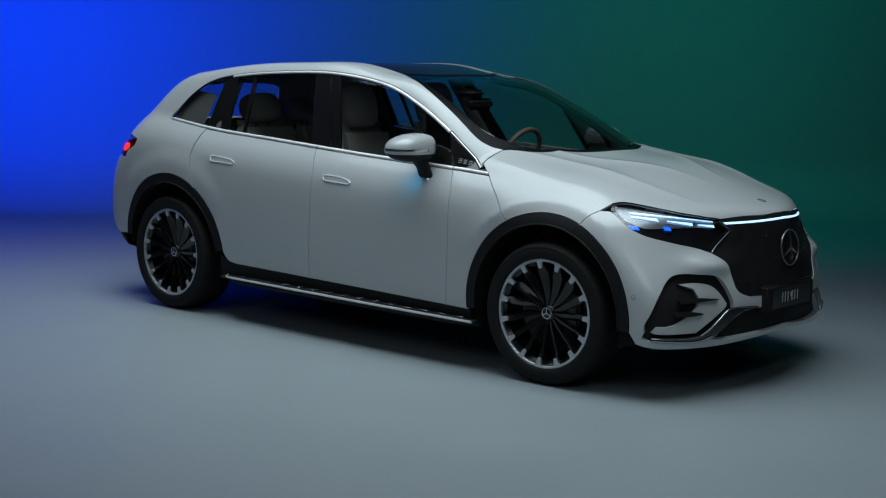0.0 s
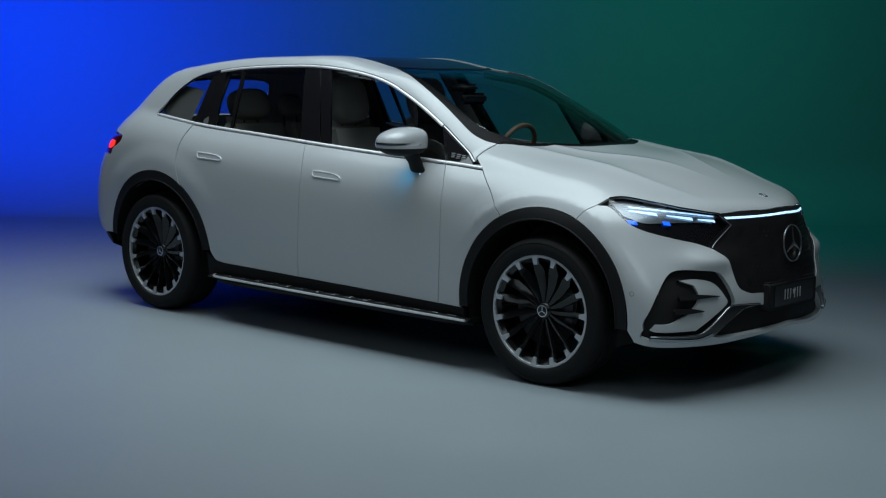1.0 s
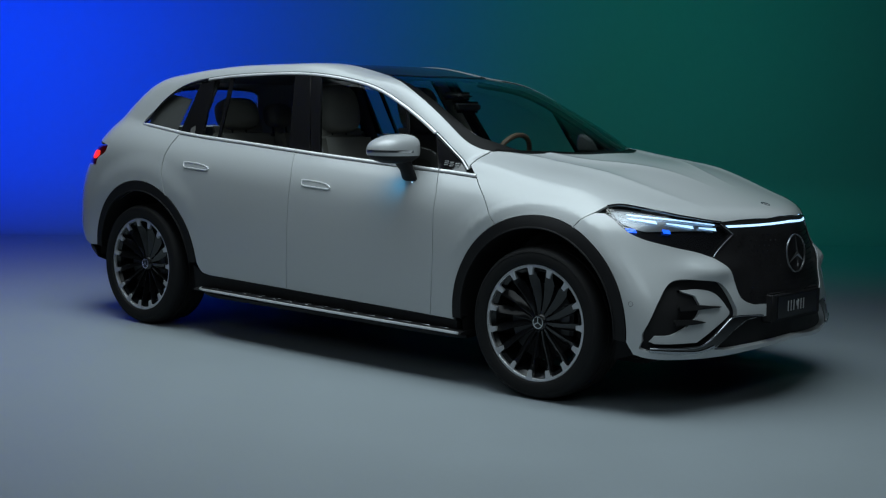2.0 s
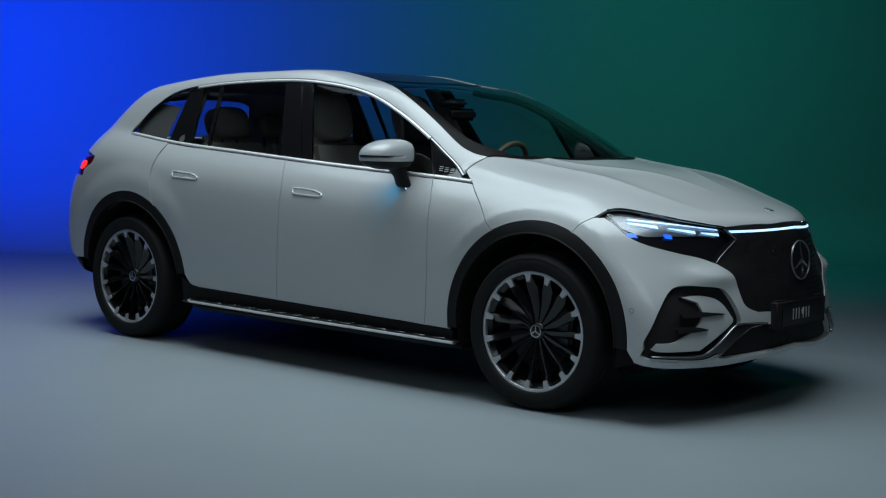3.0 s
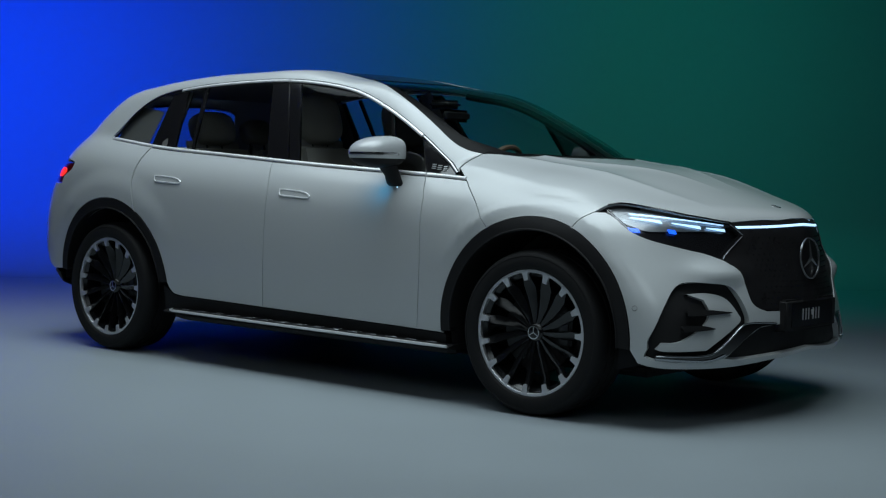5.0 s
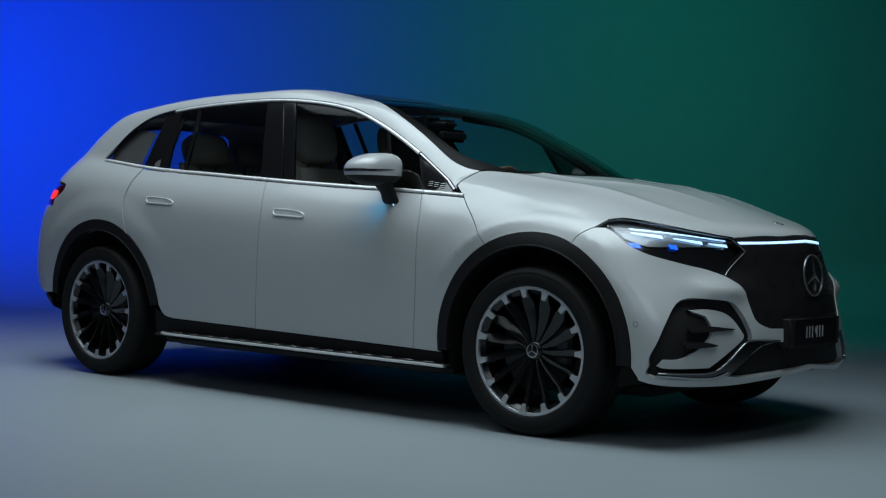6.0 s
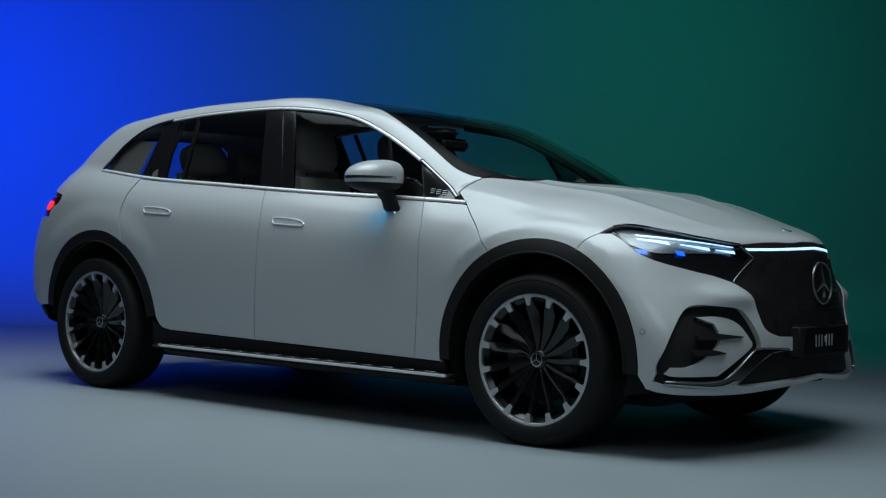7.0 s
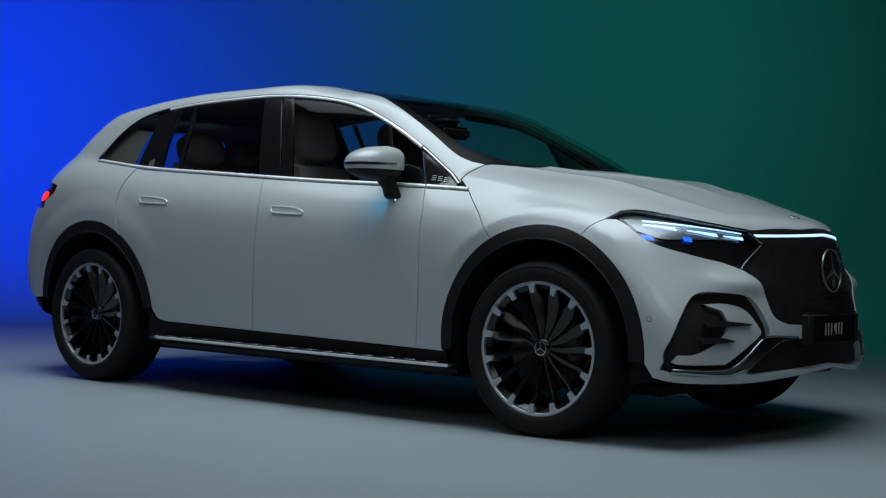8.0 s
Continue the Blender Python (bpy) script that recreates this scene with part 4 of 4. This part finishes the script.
def mirror(s):
    m = Matrix.Diagonal((1, 1 if s < 0 else -1, 1, 1)) @ pose(0.615, -0.960, 1.224, 0, 0, -10)

    def piece(name, bm, mat, parent, label):
        bmesh.ops.transform(bm, matrix=m, verts=bm.verts)
        return part(name, bm, mat, parent, label, 50)

    def shell():
        bm = blob((0, 0, 0), (0.110, 0.150, 0.083), 2.7)
        for v in bm.verts:
            # slimmer towards the outer end, flat behind
            v.co.z = v.co.z * (1 - 0.9 * max(0, -v.co.y - 0.02)) + (0.012 * v.co.y / 0.128 if v.co.z > 0 else 0)
            v.co.x = max(v.co.x, -0.075)
        return bm
    top = piece("mirror_cap", cut(shell(), (0, 0, -0.030), (0, 0, -1)), PAINT, car, "pearl white door mirror cap")
    low = cut(shell(), (0, 0, -0.031), (0, 0, 1))
    bmesh.ops.scale(low, vec=(0.985, 0.985, 0.92), verts=low.verts)
    piece("mirror_base", low, BLACK, top, "black mirror base")
    strip = cut(cut(shell(), (0, 0, 0.001), (0, 0, 1)), (0, 0, -0.012), (0, 0, -1))
    strip = cut(strip, (0, 0.055, 0), (0, 1, 0))
    bmesh.ops.scale(strip, vec=(1.012, 1.012, 1), verts=strip.verts)
    piece("indicator_strip", strip, CHROME, top, "chrome indicator strip")
    glass = bmesh.new()
    box(glass, (-0.072, 0, 0.0), (0.008, 0.17, 0.09), 0.003)
    piece("mirror_glass", glass, CHROME, top, "mirror glass")
    bm = bmesh.new()
    rings = []
    for c, rx, ry in (((0.005, 0.045, -0.050), 0.068, 0.060), ((0.016, 0.062, -0.080), 0.060, 0.038), ((0.028, 0.078, -0.115), 0.054, 0.030), ((0.034, 0.090, -0.156), 0.055, 0.032), ((0.034, 0.094, -0.168), 0.046, 0.024)):
        rings.append([bm.verts.new((c[0] + rx * math.cos(a), c[1] + ry * math.sin(a), c[2])) for a in np.linspace(0, 2 * math.pi, 20, endpoint=False)])
    for a, b in zip(rings, rings[1:]):
        for i in range(20):
            bm.faces.new((a[i], a[(i + 1) % 20], b[(i + 1) % 20], b[i]))
    bm.faces.new(rings[-1])
    piece("mirror_arm", bm, BLACK, top, "black mirror arm")
    return top


mirror(-1)
mirror(1)
bm = bmesh.new()
bmesh.ops.create_icosphere(bm, subdivisions=2, radius=0.004, matrix=Matrix.Translation((0.70, -0.898, 1.050)))
part("mirror_marker_lamp", bm, LAMP_WHITE, car, "tiny glowing marker lamp")


# cabin
def soft_box(c, size, bevel, m=None):
    return box(bmesh.new(), c, size, bevel, m)


def seat(x, y, wide, front):
    s = part("seat", soft_box((x, y, 0.63), (0.52, wide, 0.20), 0.07), LEATHER, car, "beige leather seat")
    lean = Matrix.Translation((x - 0.20, y, 0.66)) @ pose(0, 0, 0, 0, -16 if front else -20, 0)
    part("backrest", soft_box((0, 0, 0.315), (0.17, wide, 0.71), 0.075, lean), LEATHER, s, "beige leather backrest")
    return s, lean


def headrest(s, lean, up, size, mat=None):
    bm = blob((0, 0, 0), size, 3.2, 16)
    bmesh.ops.transform(bm, matrix=lean @ Matrix.Translation((0.03, 0, up)), verts=bm.verts)
    part("headrest", bm, mat or LEATHER, s, "padded beige leather headrest")
    bm = bmesh.new()
    for dy in (-0.06, 0.06):
        tube(bm, [lean @ Vector((0, dy, up - 0.20)), lean @ Vector((0.02, dy, up - 0.04))], 0.007, 8)
    part("headrest_post", bm, DARK_CHROME, s, "metal headrest posts")


for y in (-0.38, 0.38):
    s, lean = seat(-0.02, y, 0.54, True)
    headrest(s, lean, 0.785, (0.085, 0.155, 0.15))
    s, lean = seat(-0.92, y, 0.56, False)
    headrest(s, lean, 0.745, (0.08, 0.16, 0.105))
s, lean = seat(-0.94, 0, 0.22, False)
headrest(s, lean, 0.735, (0.06, 0.11, 0.08))
part("cabin_floor", soft_box((-0.45, 0, 0.42), (3.1, 1.60, 0.04), 0.01), TRIM_GREY, car, "dark cabin floor")
part("firewall", soft_box((1.10, 0, 0.72), (0.05, 1.50, 0.62), 0.02), TRIM_GREY, car, "dark cabin firewall")
part("parcel_wall", soft_box((-1.66, 0, 0.80), (0.06, 1.40, 0.74), 0.03), TRIM_GREY, car, "grey cargo cover")
part("centre_console", soft_box((0.25, 0, 0.68), (0.9, 0.26, 0.30), 0.05), TRIM_GREY, car, "dark centre console")
# dashboard with its hood and screen
dash = bmesh.new()
box(dash, (0.92, 0, 0.99), (0.46, 1.42, 0.20), 0.06, None)
DASH = part("dashboard", dash, TRIM_GREY, car, "dark dashboard")
part("display_screen", soft_box((0.70, 0, 1.03), (0.02, 1.30, 0.17), 0.01, None), GLOSS, DASH, "wide black display")
# steering wheel on the left
bm = bmesh.new()
R = 0.172
circle = [(0, R * math.cos(a), R * math.sin(a)) for a in np.linspace(0, 2 * math.pi, 49)]
tube(bm, circle, 0.016, 8, 1.0, (1, 0, 0))
m = Matrix.Translation((0.37, 0.38, 1.13)) @ pose(0, 0, 0, 0, 24, 0)
box(bm, (0.02, 0, 0), (0.04, 0.13, 0.10), 0.02)
box(bm, (0.01, 0, -0.005), (0.015, 0.36, 0.03), 0.006)
box(bm, (0.01, 0, -0.09), (0.015, 0.03, 0.18), 0.006)
bmesh.ops.transform(bm, matrix=m, verts=bm.verts)
part("steering_wheel", bm, WOOD, car, "brown leather steering wheel")
# headliner below the roof, pillars inside, door cards
line = bmesh.new()
rows = [[line.verts.new((x, y, float(on_top([(x, y)])[0][2]) - 0.045)) for y in np.linspace(-0.56, 0.56, 13)] for x in np.linspace(0.12, -1.6, 16)]
for a, b in zip(rows, rows[1:]):
    for i in range(12):
        line.faces.new((a[i], a[i + 1], b[i + 1], b[i]))
part("headliner", line, HEADLINER, car, "grey cloth headliner")
for s in (-1, 1):
    for nm, (xb, xt), r in (("middle_pillar_trim", (-0.24, -0.42), 0.05), ("rear_pillar_trim", (-1.26, -1.27), 0.055), ("cargo_pillar_trim", (-1.60, -1.56), 0.15)):
        lo, hi = on_side([(xb, 1.12)], s)[0], on_side([(xt, float(glass_top(xt)) - 0.01)], s)[0]
        bm = bmesh.new()
        tube(bm, [lo - np.array((0, s * 0.06, 0)), (lo + hi) / 2 - np.array((0, s * 0.055, 0)), hi - np.array((0, s * 0.05, 0))], r, 10, 0.5 if r < 0.1 else 0.12, (0, 1, 0))
        part(nm, bm, PILLAR_CLOTH if nm[0] == "m" else TRIM_GREY, car, "pale cloth cabin pillar trim" if nm[0] == "m" else "dark cabin pillar trim")
    bm = bmesh.new()
    p = top_line(RAIL_IN[:7], 0.05) * np.array((1, -s, 1))
    tube(bm, p + np.array((-0.03, s * 0.02, -0.05)), 0.028, 10, 0.7)
    part("screen_pillar_trim", bm, BLACK, car, "grey windscreen pillar trim")
    bm = bmesh.new()
    for x0, x1 in ((-0.27, 0.85), (-1.30, -0.32)):
        box(bm, ((x0 + x1) / 2, s * 0.80, 0.80), (x1 - x0, 0.05, 0.62), 0.02)
    part("door_card", bm, TRIM_GREY, car, "grey door lining")
part("inside_mirror", soft_box((0.33, 0, 1.455), (0.04, 0.24, 0.07), 0.02), BLACK, car, "black inside mirror")
bm = bmesh.new()
box(bm, (0.245, 0, 1.52), (0.16, 0.13, 0.05), 0.02)
part("camera_housing", bm, BLACK, car, "black camera housing")
